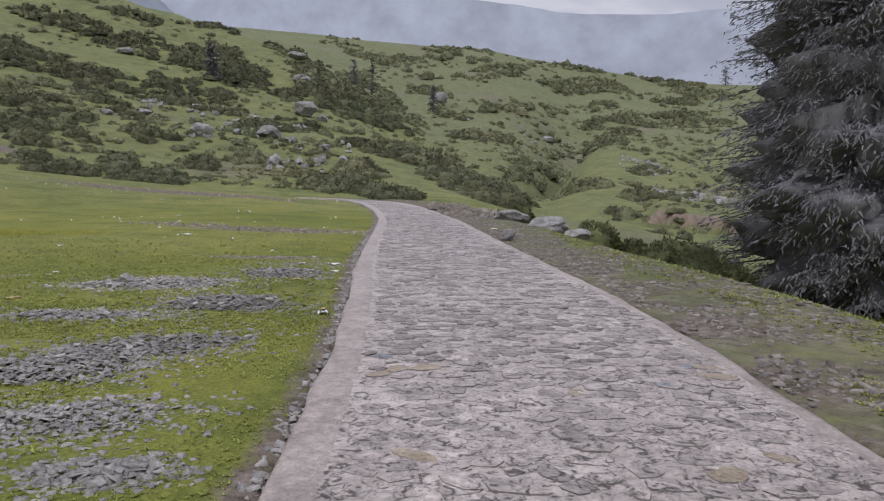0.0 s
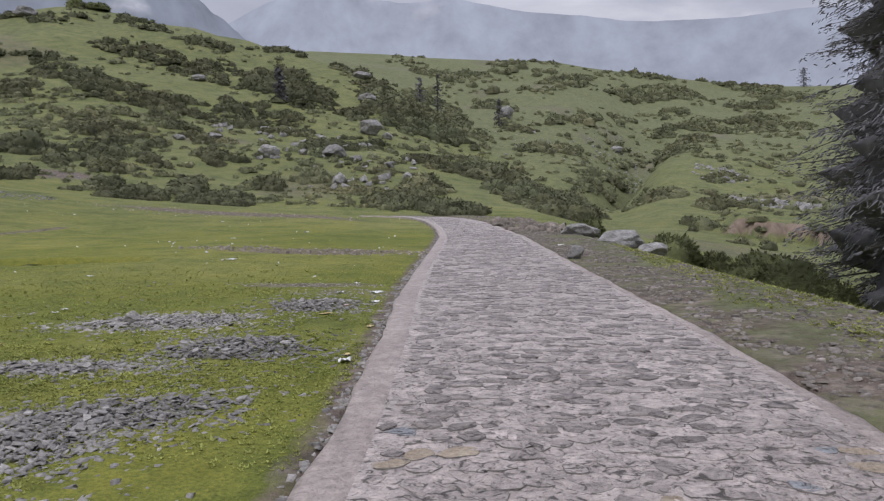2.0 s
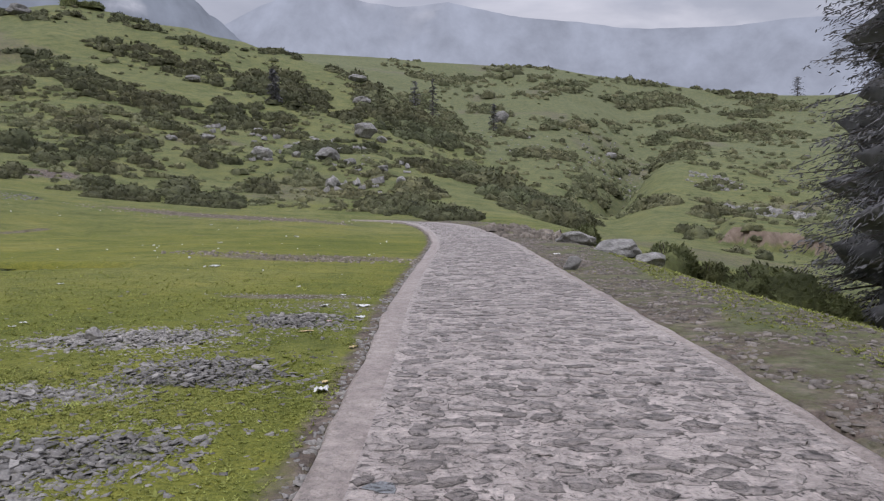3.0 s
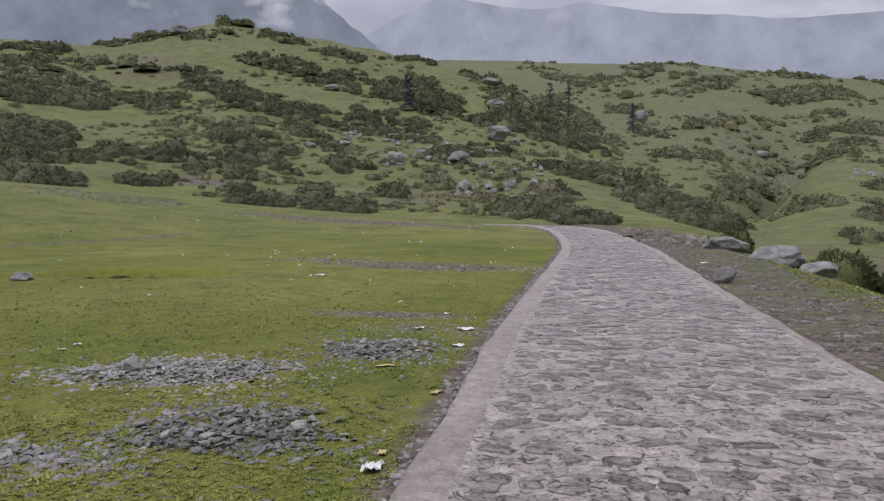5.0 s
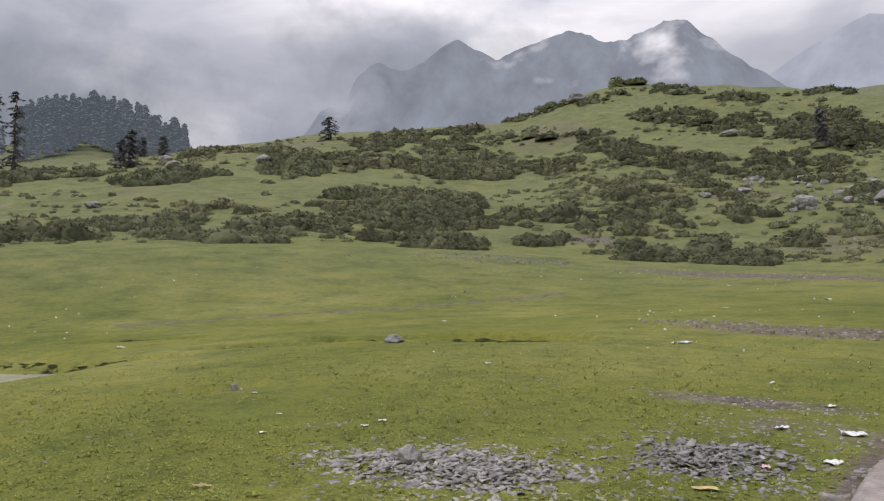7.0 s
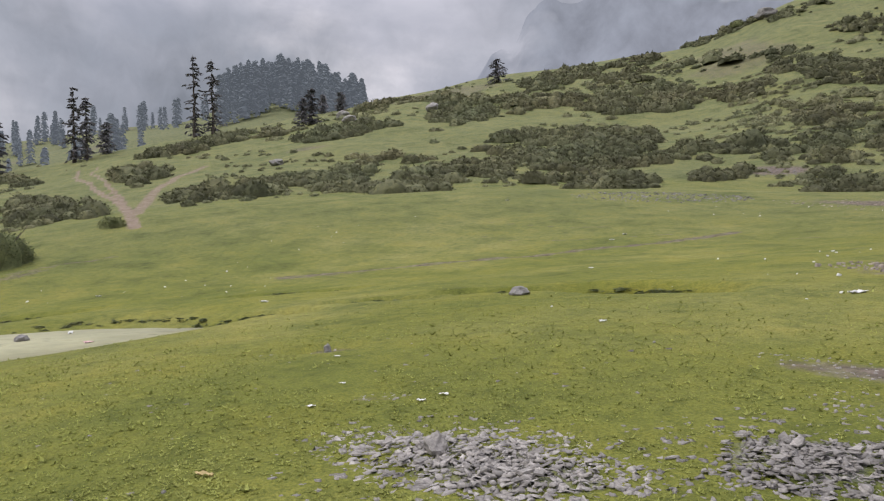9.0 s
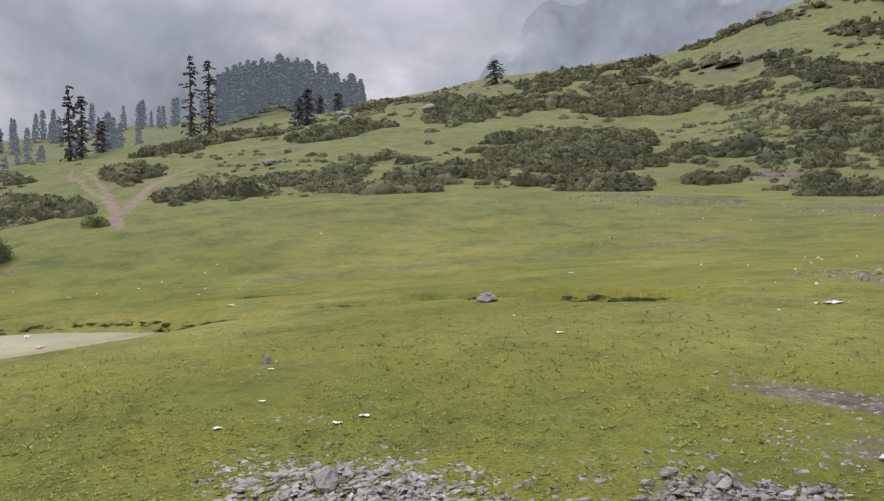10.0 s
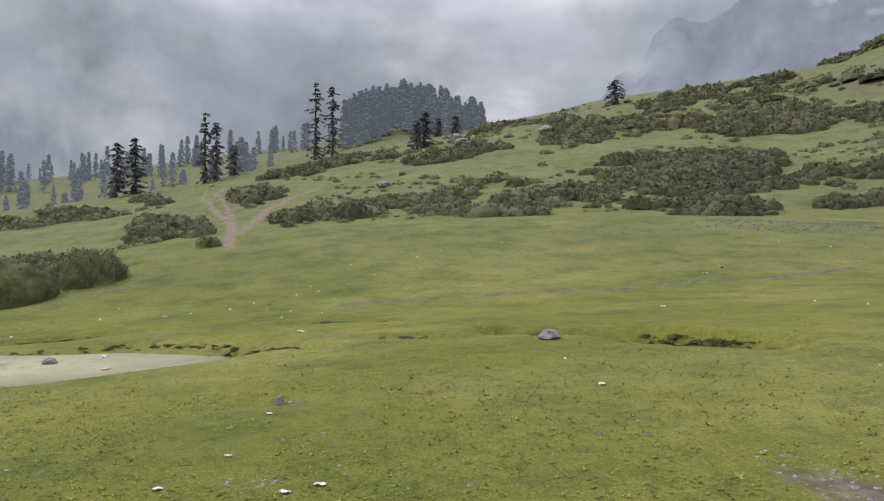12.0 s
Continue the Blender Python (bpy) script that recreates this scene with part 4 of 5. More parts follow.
def loose_scrub(seed, b0, b1, count, big, label):
    """Single small bushes strewn between the patches."""
    rng = np.random.default_rng(seed)
    shapes = [shrub_shape(rng, 40, 2, 0.11) for _ in range(4)]
    b, r = rng.uniform(b0, b1, count), rng.uniform(0, 1, count)
    d = EDGE_D(b) * 1.05 + (np.where(b < 12, 600, RIDGE_D(b) * 0.99) - EDGE_D(b) * 1.05) * r ** 1.3
    x, y = CX - d * np.sin(np.radians(b)), CY + d * np.cos(np.radians(b))
    keep = (fbm(x, y, 26.0, 3, 33.0) > np.where(b < 28, -0.06, 0.06)) & (b < rng.uniform(20, 120, len(b)))
    for _, _, points in TRACKS[:3]:
        keep &= along(x, y, points) > 3.0
    x, y, d = x[keep], y[keep], d[keep]
    n = len(x)
    s = big * (0.5 + d * 0.0075) * np.exp(rng.normal(0, 0.35, n))
    sc = np.stack([s * 1.3, s * 1.2, s * 0.8], -1)
    pos = np.stack([x, y, ground(x, y) - 0.05 * s], -1)
    rot = turns(rng, n, 0.1)
    pieces = [replicate(tv, tf, pos[k::4], sc[k::4], rot[k::4]) for k, (tv, tf) in enumerate(shapes)]
    v, f = joined(pieces)
    return tagged(mesh_object("loose_scrub", v, f, LEAF, smooth=True), label, "shrubs", kind="stuff")


loose_scrub(15, -24, 104, 4800, 0.72, "small scattered dark bushes on grassy slopes")
loose_scrub(16, -24, 12, 1600, 1.1, "dark clumps of scrub scattered over the valley side")


def bush(x, y, w, h, seed, label, z=None, leaves=1500, mat=None, leaf=0.0):
    rng = np.random.default_rng(seed)
    base = height(x, y) if z is None else z
    thing = new("bush")
    thing.location = (x, y, base)
    v, f = shrub_shape(rng, leaves, 7, leaf * 0.7 or 0.10 / max(w, 0.8))
    v = v * np.array([w * 1.05, w * 0.95, h * 1.45])
    mesh_object("foliage", v, f, mat or LUSH, thing, smooth=True)
    bm = bmesh.new()
    for k in range(7):
        a = rng.uniform(0, 6.28)
        tip = Vector((math.cos(a) * w * 0.3, math.sin(a) * w * 0.3, h * rng.uniform(0.5, 0.8)))
        limb(bm, Vector((0, 0, -0.1)), tip, 0.03, 0.01)
    part("stems", bm, BARK, thing)
    return tagged(thing, label, "bush", "bushes by the meadow")


def limb(bm, a, b, ra, rb, sides=6):
    axis = (b - a).normalized()
    u = axis.orthogonal().normalized()
    w = axis.cross(u)
    rings = []
    for p, r in ((a, ra), (b, rb)):
        rings.append([bm.verts.new(p + (u * math.cos(t) + w * math.sin(t)) * r) for t in [2 * math.pi * i / sides for i in range(sides)]])
    for i in range(sides):
        bm.faces.new((rings[0][i], rings[0][(i + 1) % sides], rings[1][(i + 1) % sides], rings[1][i]))
    bm.faces.new(rings[1])


bush(6.4, 22.6, 2.9, 1.5, 1, "dense green bush below the road's muddy verge", leaves=2600)
bush(8.2, 24.5, 2.2, 1.2, 2, "dark green bush beside the gully", leaves=1800)
bush(5.1, 30.2, 2.4, 1.5, 3, "dark leafy bush behind grey boulders", leaves=2000)
bush(6.6, 31.0, 1.7, 1.1, 4, "low dark bush beside grey boulders", leaves=1200)
bush(2.6, 39.0, 1.6, 1.3, 5, "small dark bush behind the rubble", leaves=1200)
bush(11.3, 25.0, 1.5, 0.7, 31, "low weedy clump at the fir's foot", leaves=900)
bush(11.8, 22.6, 1.7, 0.8, 32, "spreading weeds at the fir's foot", leaves=1000)
bush(10.4, 23.4, 1.2, 0.5, 33, "low green weeds below the verge", leaves=700)
bush(-34.5, 1.6, 4.6, 2.2, 6, "broad leafy bush at the meadow's lower edge", leaves=2400)
bush(-37.5, 4.4, 4.4, 2.2, 7, "dense broad-leaved bush on the meadow edge", leaves=2400)
bush(-34.2, -1.4, 4.2, 2.1, 8, "spreading green bush on the meadow edge", leaves=2000)
bush(-119.5, 177.9, 5.0, 3.4, 17, "round dark bush standing on the hilltop", leaves=700, leaf=0.09)
bush(-116.0, 179.5, 8.0, 2.6, 18, "broad dark bush on the hilltop", leaves=900, leaf=0.09)
bush(-134.5, 166.5, 4.2, 2.4, 19, "dark bush on the skyline", leaves=700, leaf=0.09)
bush(-45.5, 9.6, 1.6, 0.8, 9, "small round bush alone on the grass", leaves=900)


# ---- trees ----
def conifer(x, y, h, spread, seed, label, whorls=26, sprays=16, spray=0.5, bare=0.08, ragged=0.3, taper=0.9, z=None, boughs=7, slim=0.24, heart=0.0):
    """A fir: tapered trunk, boughs in whorls with drooping sprays of needles."""
    rng = np.random.default_rng(seed)
    thing = new("conifer_tree")
    thing.location = (x, y, (height(x, y) if z is None else z) - 0.1)
    bm = bmesh.new()
    last = Vector((0, 0, 0))
    steps = 9
    for i in range(steps):
        nxt = Vector((rng.normal(0, 0.006) * h, rng.normal(0, 0.006) * h, h * (i + 1) / steps))
        r0, r1 = h * 0.019 * (1 - i / steps) + 0.03, h * 0.019 * (1 - (i + 1) / steps) + 0.02
        limb(bm, last, nxt, r0 * (1.5 if i == 0 else 1), r1, 8)
        last = nxt
    ps, ts, ss = [], [], []
    for k in range(whorls):
        u = bare + (1 - bare) * (k + rng.uniform(-0.3, 0.3)) / whorls
        if u >= 1:
            continue
        reach = spread * ((1 - u) ** taper * 0.94 + 0.06) * min(1.0, 0.55 + u * 6)
        for j in range(boughs):
            a = rng.uniform(0, 2 * np.pi)
            length = reach * rng.uniform(1 - ragged, 1 + ragged * 0.5)
            if rng.uniform() < ragged * 0.35:
                continue
            droop = rng.uniform(0.05, 0.40)
            z0 = u * h
            tip = Vector((math.cos(a) * length, math.sin(a) * length, z0 - droop * length))
            limb(bm, Vector((0, 0, z0)), tip, 0.010 * h * (1 - u) * 0.35 + 0.012, 0.006, 4)
            w = rng.uniform(0.5 if heart else 0.12, 1.02, sprays)
            p = np.stack([w * tip.x, w * tip.y, z0 - droop * length * w ** 1.5], -1)
            side = rng.normal(0, 0.16 * length * (1.1 - w * 0.5), sprays)
            p += np.stack([-math.sin(a) * side, math.cos(a) * side, -np.abs(side) * 0.35], -1)
            ps.append(p)
            direction = np.stack([np.full(sprays, math.cos(a)), np.full(sprays, math.sin(a)), np.full(sprays, -droop)], -1) + rng.normal(0, 0.45, (sprays, 3)) - np.array([0, 0, 0.25])
            ts.append(direction)
            ss.append(np.full(sprays, spray) * rng.uniform(0.6, 1.3, sprays))
    part("trunk", bm, BARK, thing)
    p, t, s = np.concatenate(ps), np.concatenate(ts), np.concatenate(ss)
    t /= np.linalg.norm(t, axis=1)[:, None]
    n = np.cross(t, rng.normal(size=t.shape))
    n /= np.linalg.norm(n, axis=1)[:, None]
    s = s[:, None]
    v = np.stack([p - t * s * 0.4, p + n * s * slim, p + t * s * 0.7, p - n * s * slim], 1).reshape(-1, 3)
    i = np.arange(len(p))[:, None] * 4
    f = np.concatenate([i + np.array([[0, 1, 2]]), i + np.array([[0, 2, 3]])])
    if heart:
        up, a = np.meshgrid(np.linspace(0.0, 0.97, 60), np.linspace(0, 2 * np.pi, 30, endpoint=False), indexing="ij")
        r = heart * spread * (1 - up) ** taper * rng.uniform(0.62, 1.14, up.shape) * (1 + 0.14 * np.sin(up * 70 + 2 * np.sin(a * 3))) * np.minimum(1, 0.62 + up * 4)
        hv = np.stack([r * np.cos(a), r * np.sin(a), up * h + rng.normal(0, 0.1, up.shape)], -1).reshape(-1, 3)
        q = grid_faces(60, 30, True)
        m = 42000
        k = rng.integers(0, len(hv), m)
        out = hv[k] * np.array([1, 1, 0])
        out /= np.linalg.norm(out, axis=1)[:, None] + 1e-6
        side = np.stack([-out[:, 1], out[:, 0], np.zeros(m)], -1)
        base = hv[k] + side * rng.normal(0, 0.3, m)[:, None] + np.array([0, 0, 1]) * rng.normal(0, 0.2, m)[:, None]
        long = rng.uniform(0.14, 0.36, m)[:, None]
        point = base + (out * rng.uniform(0.3, 1.0, m)[:, None] + side * rng.normal(0, 0.4, m)[:, None] - np.array([0, 0, 0.75])) * long
        fur = np.stack([base - side * long * 0.14, base + side * long * 0.14, point], 1).reshape(-1, 3)
        v, f = joined([(v, f), (fur, np.arange(m)[:, None] * 3 + np.array([[0, 1, 2]])), (hv, np.concatenate([q[:, [0, 1, 2]], q[:, [0, 2, 3]]]))])
    mesh_object("crown", v, f, NEEDLE, thing)
    return tagged(thing, label, "tree", "fir trees")


conifer(12.9, 23.9, 24, 5.6, 21, "huge dark shaggy fir beside the muddy verge", 66, 110, 0.17, 0.02, 0.3, 0.55, boughs=15, slim=0.13, heart=0.72)
conifer(18.5, 26.5, 22, 5.0, 22, "tall dark fir in a close clump", 46, 90, 0.24, 0.03, 0.4, 0.55, boughs=12, slim=0.14, heart=0.72)
conifer(15.6, 19.6, 21, 4.2, 23, "dark dense fir below the road", 46, 90, 0.24, 0.03, 0.4, 0.55, boughs=12, slim=0.14, heart=0.72)
FIRS = [(-178.2, 35.0, 19.5, 2.6), (-178.9, 39.3, 18.0, 2.6), (-164.0, 9.4, 15.5, 2.3), (-165.9, 11.7, 13.0, 1.9), (-171.1, 15.7, 7.0, 2.2), (-160.5, -7.6, 11.5, 2.2), (-162.6, -4.2, 12.0, 2.4), (-148.7, 54.1, 8.0, 1.8), (-151.5, 53.0, 6.5, 1.8), (-177.0, 70.8, 5.0, 1.6), (-180.0, 67.0, 5.0, 1.6), (-49.3, 353.2, 19.0, 2.4), (-62.8, 381.8, 13.5, 3.0), (-18.8, 337.6, 13.0, 2.6), (-48.6, 133.7, 6.8, 1.4), (-156.8, 105.4, 6.2, 2.6), (198.8, 588.4, 15.0, 5.0)]
for k, (x, y, h, w) in enumerate(FIRS):
    conifer(x, y, h, w, 40 + k, "slender ragged dark fir standing on the hillside", 24, 10, 0.8 if h > 9 else 0.65, 0.06, 0.85, 0.38, boughs=6)


def far_woods(name, label, seed, spots, mat):
    """A wood too far off to count: many small firs."""
    rng = np.random.default_rng(seed)
    pieces = []
    for x, y, h in spots:
        n = 190
        u = rng.uniform(0.05, 1.0, n)
        a = rng.uniform(0, 2 * np.pi, n)
        r = h * rng.uniform(0.10, 0.16) * (1.04 - u) ** rng.uniform(0.4, 0.75) * rng.uniform(0.2, 1.1, n)
        p = np.stack([r * np.cos(a), r * np.sin(a), u * h], -1)
        t = np.stack([np.cos(a), np.sin(a), np.full(n, -0.6)], -1) * h * 0.06
        q = np.stack([-np.sin(a), np.cos(a), np.zeros(n)], -1) * h * 0.045
        v = np.stack([p - t * 0.5, p + q, p + t, p - q], 1).reshape(-1, 3) + np.array([x, y, height(x, y)])
        i = np.arange(n)[:, None] * 4
        f = np.concatenate([i + np.array([[0, 1, 2]]), i + np.array([[0, 2, 3]])])
        pieces.append((v, f))
    v, f = joined(pieces)
    return tagged(mesh_object(name, v, f, mat), label, "forest", kind="stuff")


def wood_spots(seed, n, b0, b1, d0, d1, h0, h1):
    rng = np.random.default_rng(seed)
    out = []
    for _ in range(n):
        b, d = radians(rng.uniform(b0, b1)), rng.uniform(d0, d1)
        out.append((CX - d * math.sin(b), CY + d * math.cos(b), rng.uniform(h0, h1)))
    return out


def haze_glow_needles():
    """A far wood; the wet air before it is put in as grey-blue glow."""
    m, nt, bsdf = material("haze_glow_wood")
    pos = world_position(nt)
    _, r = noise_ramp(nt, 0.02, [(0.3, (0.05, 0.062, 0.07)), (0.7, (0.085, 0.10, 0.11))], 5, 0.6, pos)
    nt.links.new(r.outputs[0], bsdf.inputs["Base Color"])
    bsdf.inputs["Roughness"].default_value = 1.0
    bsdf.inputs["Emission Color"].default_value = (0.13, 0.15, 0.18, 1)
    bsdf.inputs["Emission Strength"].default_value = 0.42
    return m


HAZE_GLOW = haze_glow_needles()
far_woods("far_wood", "fir wood on a misty hilltop, its grey haze put in as glow", 61, wood_spots(1, 210, 68.0, 79.0, 400, 618, 16, 30), HAZE_GLOW)
far_woods("valley_wood", "fir wood in the valley below the meadow, its mist put in as glow", 62, wood_spots(2, 40, 83, 112, 215, 400, 9, 18) + wood_spots(3, 85, 80, 106, 480, 622, 9, 23), HAZE_GLOW)

# ---- rocks on the slopes and by the road ----
ROCKS = [(-27.9, 120.0, 4.6, 2.4), (-26.0, 92.1, 3.4, 1.7), (-21.3, 78.0, 2.1, 1.3), (-32.6, 86.7, 2.6, 1.6), (-24.5, 118.0, 2.0, 1.2), (-22.5, 90.0, 1.6, 0.8), (-18.0, 88.0, 1.8, 0.9), (-15.0, 84.0, 1.5, 0.8), (-29.5, 90.0, 1.4, 0.8), (-44.0, 96.0, 2.4, 0.9), (-47.0, 92.0, 1.8, 0.7), (-42.3, 172.7, 5.0, 2.0), (-35.2, 149.2, 4.5, 1.8), (-16.0, 355.0, 8.0, 6.5), (34.1, 340.7, 6.0, 2.6), (-67.9, 140.7, 3.6, 1.4), (-146.0, 60.0, 4.0, 1.8), (-128.0, 72.0, 3.5, 1.6), (-125.7, 166.8, 6.5, 2.4), (-87.6, 30.2, 2.6, 0.9), (-135.6, 57.4, 4.2, 1.5)]
rng = np.random.default_rng(5)
for x, y, w, h in ROCKS:
    boulder(rng, x, y, w, h, "pale grey weathered boulder among hillside scrub", group="hillside boulders")
boulder(rng, 1.75, 31.6, 1.7, 0.55, "smooth grey boulder beside the road", sink=0.24, group="roadside boulders")
boulder(rng, 2.9, 27.2, 1.9, 0.66, "long grey boulder lying on the verge", sink=0.24, depth=1.2, group="roadside boulders")
boulder(rng, 3.75, 26.5, 1.2, 0.42, "low grey boulder half sunk in the verge", sink=0.15, group="roadside boulders")
boulder(rng, 0.95, 19.3, 0.45, 0.32, "brown angular stone on the road's verge", "stone", 0.15)
boulder(rng, -11.95, 14.93, 0.5, 0.18, "grey flat stone lying in the meadow", "stone", 0.15)
boulder(rng, -17.6, 6.3, 0.36, 0.28, "dark grey stone standing in the pond", "stone", 0.1)
boulder(rng, -9.3, 10.15, 0.13, 0.15, "small upright grey stone in a bare hollow", "stone", 0.15)
boulder(rng, -4.5, 9.3, 0.22, 0.14, "dark slate block on the rubble heap", "stone", 0.05, mat=SLATE)


MUDROCK = simple_material("brown_rubble", (0.10, 0.085, 0.07), (0.32, 0.28, 0.24), 2.5, 0.85, 0.6, 0.03, 0.35)


def scree(name, label, seed, areas, low, high, mat):
    rng = np.random.default_rng(seed)
    xy = np.concatenate([inside(rng, n, cx, cy, rx, ry, turn) for cx, cy, rx, ry, turn, n in areas])
    v, f = scatter_shards(rng, xy, low, high, np.zeros(len(xy)), 0.3, (0.2, 0.5))
    return tagged(mesh_object(name, v, f, mat), label, "rocks", kind="stuff")


scree("valley_scree", "pale stones strewn along the far stream bed", 71, [(34, 340, 16, 50, 0, 150), (42, 300, 12, 30, 0, 110), (39, 169, 6, 14, 0, 80), (36, 120, 7, 6, 0, 110), (-20, 88, 14, 14, 0, 45), (-38, 108, 14, 8, 0, 40), (15, 330, 26, 50, 0, 80), (-25, 300, 30, 60, 0, 70)], 0.4, 1.6, BOULDER)
scree("roadside_rubble", "heap of brown and grey rubble beside the road", 72, [(0.2, 36.2, 1.6, 1.6, 0, 110), (-1.6, 42.0, 1.5, 2.5, 0, 80), (1.4, 33.6, 1.0, 1.4, 0, 60), (0.9, 40.0, 1.6, 2.0, 0, 60)], 0.15, 0.7, MUDROCK)
scree("meadow_scree", "patch of pale broken stones at the meadow's edge", 73, [(-33.5, 39.5, 5.4, 3.0, 40, 620), (-43.0, 61.5, 3.2, 2.4, 35, 200)], 0.05, 0.21, BOULDER)
scree("trodden_stones", "small stones trodden into bare earth patches", 74, [(-6.2, 21.4, 4.2, 1.3, -4, 420), (-19.0, 42.8, 9.0, 2.8, 0, 520)], 0.03, 0.16, MUDROCK)
scree("trodden_grit", "grey grit and small stones trodden into the turf", 75, [(-3.6, 13.3, 1.6, 0.35, 0, 420), (-2.8, 12.3, 1.1, 0.5, 0, 420), (-9.2, 10.1, 0.5, 0.22, 60, 60), (-6.2, 9.6, 0.3, 0.14, 60, 50)], 0.015, 0.055, SLATE)

# ---- pond ----
def build_pond():
    n = 64
    a = np.linspace(0, 2 * np.pi, n, endpoint=False)
    r = 1.0 + 0.10 * np.sin(3 * a + 1) + 0.06 * np.sin(7 * a)
    c, s = math.cos(radians(POND[4])), math.sin(radians(POND[4]))
    u, w = np.cos(a) * POND[2] * r, np.sin(a) * POND[3] * r
    top = np.stack([POND[0] + u * c - w * s, POND[1] + u * s + w * c, np.full(n, POND_Z)], -1)
    low = top - np.array([0, 0, 0.15])
    v = np.concatenate([top, low, [[POND[0], POND[1], POND_Z]]])
    f = [(i, (i + 1) % n, 2 * n) for i in range(n)] + [(i, n + i, (i + 1) % n) for i in range(n)] + [((i + 1) % n, n + i, n + (i + 1) % n) for i in range(n)]
    return tagged(mesh_object("water", v, np.array(f), pond_material(), smooth=False), "shallow milky green pond with floating scum", "pond", kind="structure")


build_pond()


# ---- rubble ----
def heap_lift(x, y):
    lift = np.zeros(len(x))
    for cx, cy, rx, ry, turn, h in RUBBLE:
        lift = np.maximum(lift, h * blob(x, y, cx, cy, rx, ry, turn))
    return lift


def slab_mesh(rng):
    v, f = shard_shape(rng, int(rng.integers(5, 8)), 1.0)
    me = bpy.data.meshes.new("slate")
    me.from_pydata([tuple(p) for p in v], [], [tuple(t) for t in f])
    me.materials.append(SLATE)
    return me


SLABS = [slab_mesh(np.random.default_rng(300 + k)) for k in range(8)]


def build_rubble():
    rng = np.random.default_rng(81)
    for cx, cy, rx, ry, turn, h in RUBBLE:
        n = int(5000 * rx * ry) + 900
        xy = inside(rng, n, cx, cy, rx * 1.6, ry * 1.85, turn, 0.62)
        keep = fbm(xy[:, 0], xy[:, 1], 0.55, 4, 7.0) > 0.5 * np.hypot((xy[:, 0] - cx) / rx, (xy[:, 1] - cy) / (0.7 * ry + 0.3 * rx)) - 0.80
        keep &= xy[:, 0] < road_x(xy[:, 1]) - ROAD_W / 2 - 0.25
        xy = xy[keep]
        lift = heap_lift(xy[:, 0], xy[:, 1]) * rng.uniform(0.05, 0.4, len(xy))
        v, f = scatter_shards(rng, xy, 0.018, 0.105, lift, 0.42, (0.05, 0.2))
        heap = tagged(mesh_object("rubble_heap", v, f, SLATE), "spread heap of broken grey slate on the grass", "rubble", "rubble heaps", kind="stuff")
        big = inside(rng, 34, cx, cy, rx * 1.3, ry * 1.4, turn, 0.6)
        up = heap_lift(big[:, 0], big[:, 1]) * 0.4 + ground(big[:, 0], big[:, 1])
        for (bx, by), bz in zip(big, up):
            ob = new("slate", SLABS[int(rng.integers(0, len(SLABS)))])
            w = rng.uniform(0.06, 0.125)
            ob.parent = heap
            ob.matrix_basis = Matrix.LocRotScale((bx, by, bz), Euler((rng.normal(0, 0.22), rng.normal(0, 0.22), rng.uniform(0, 6.28))), (w, w * rng.uniform(0.6, 1.0), w * rng.uniform(0.05, 0.13)))
    # single shards strewn about the heaps and over the near grass
    xy = np.concatenate([inside(rng, 620, p[0], p[1], p[2] * 1.9, p[3] * 2.6, p[4], 0.65) for p in RUBBLE] + [inside(rng, 260, -5.5, 9.0, 4.5, 4.5, 0, 0.5)])
    off = xy[:, 0] - road_x(xy[:, 1])
    xy = xy[off < -2.0]
    v, f = scatter_shards(rng, xy, 0.016, 0.085, np.zeros(len(xy)), 0.25, (0.12, 0.3))
    tagged(mesh_object("loose_shards", v, f, SLATE), "loose slate shards strewn over the grass", "stones", kind="stuff")
    # stones along the road's broken edge
    y = rng.uniform(1.5, 50, 900) ** 1.0
    y = 1.5 + (y - 1.5) * rng.uniform(0.1, 1.0, 900)
    x = road_x(y) - ROAD_W / 2 - np.abs(rng.normal(0.0, 0.07, 900)) + 0.02
    xy = np.stack([x, y], -1)
    v, f = scatter_shards(rng, xy, 0.03, 0.11, np.full(len(xy), 0.0), 0.4, (0.12, 0.35))
    tagged(mesh_object("edge_stones", v, f, SLATE), "broken stones piled along the road's edge", "stones", kind="stuff")
    # the muddy verge on the far side
    y = 2 + 50 * rng.uniform(0, 1, 15000) ** 1.4
    x = road_x(y) + ROAD_W / 2 + 0.05 + np.abs(rng.normal(0, 1.5, 15000))
    xy = np.stack([x, y], -1)[fbm(x, y, 0.9, 4, 31.0) > -0.15]
    v, f = scatter_shards(rng, xy, 0.018, 0.14, np.full(len(xy), 0.008), 0.28, (0.08, 0.25))
    tagged(mesh_object("verge_stones", v, f, MUDSTONE), "flat brown stones trodden into the muddy verge", "stones", kind="stuff")


MUDSTONE = simple_material("muddy_stone", (0.10, 0.085, 0.07), (0.36, 0.32, 0.285), 5.0, 0.65, 0.5, 0.01, 0.4)
build_rubble()


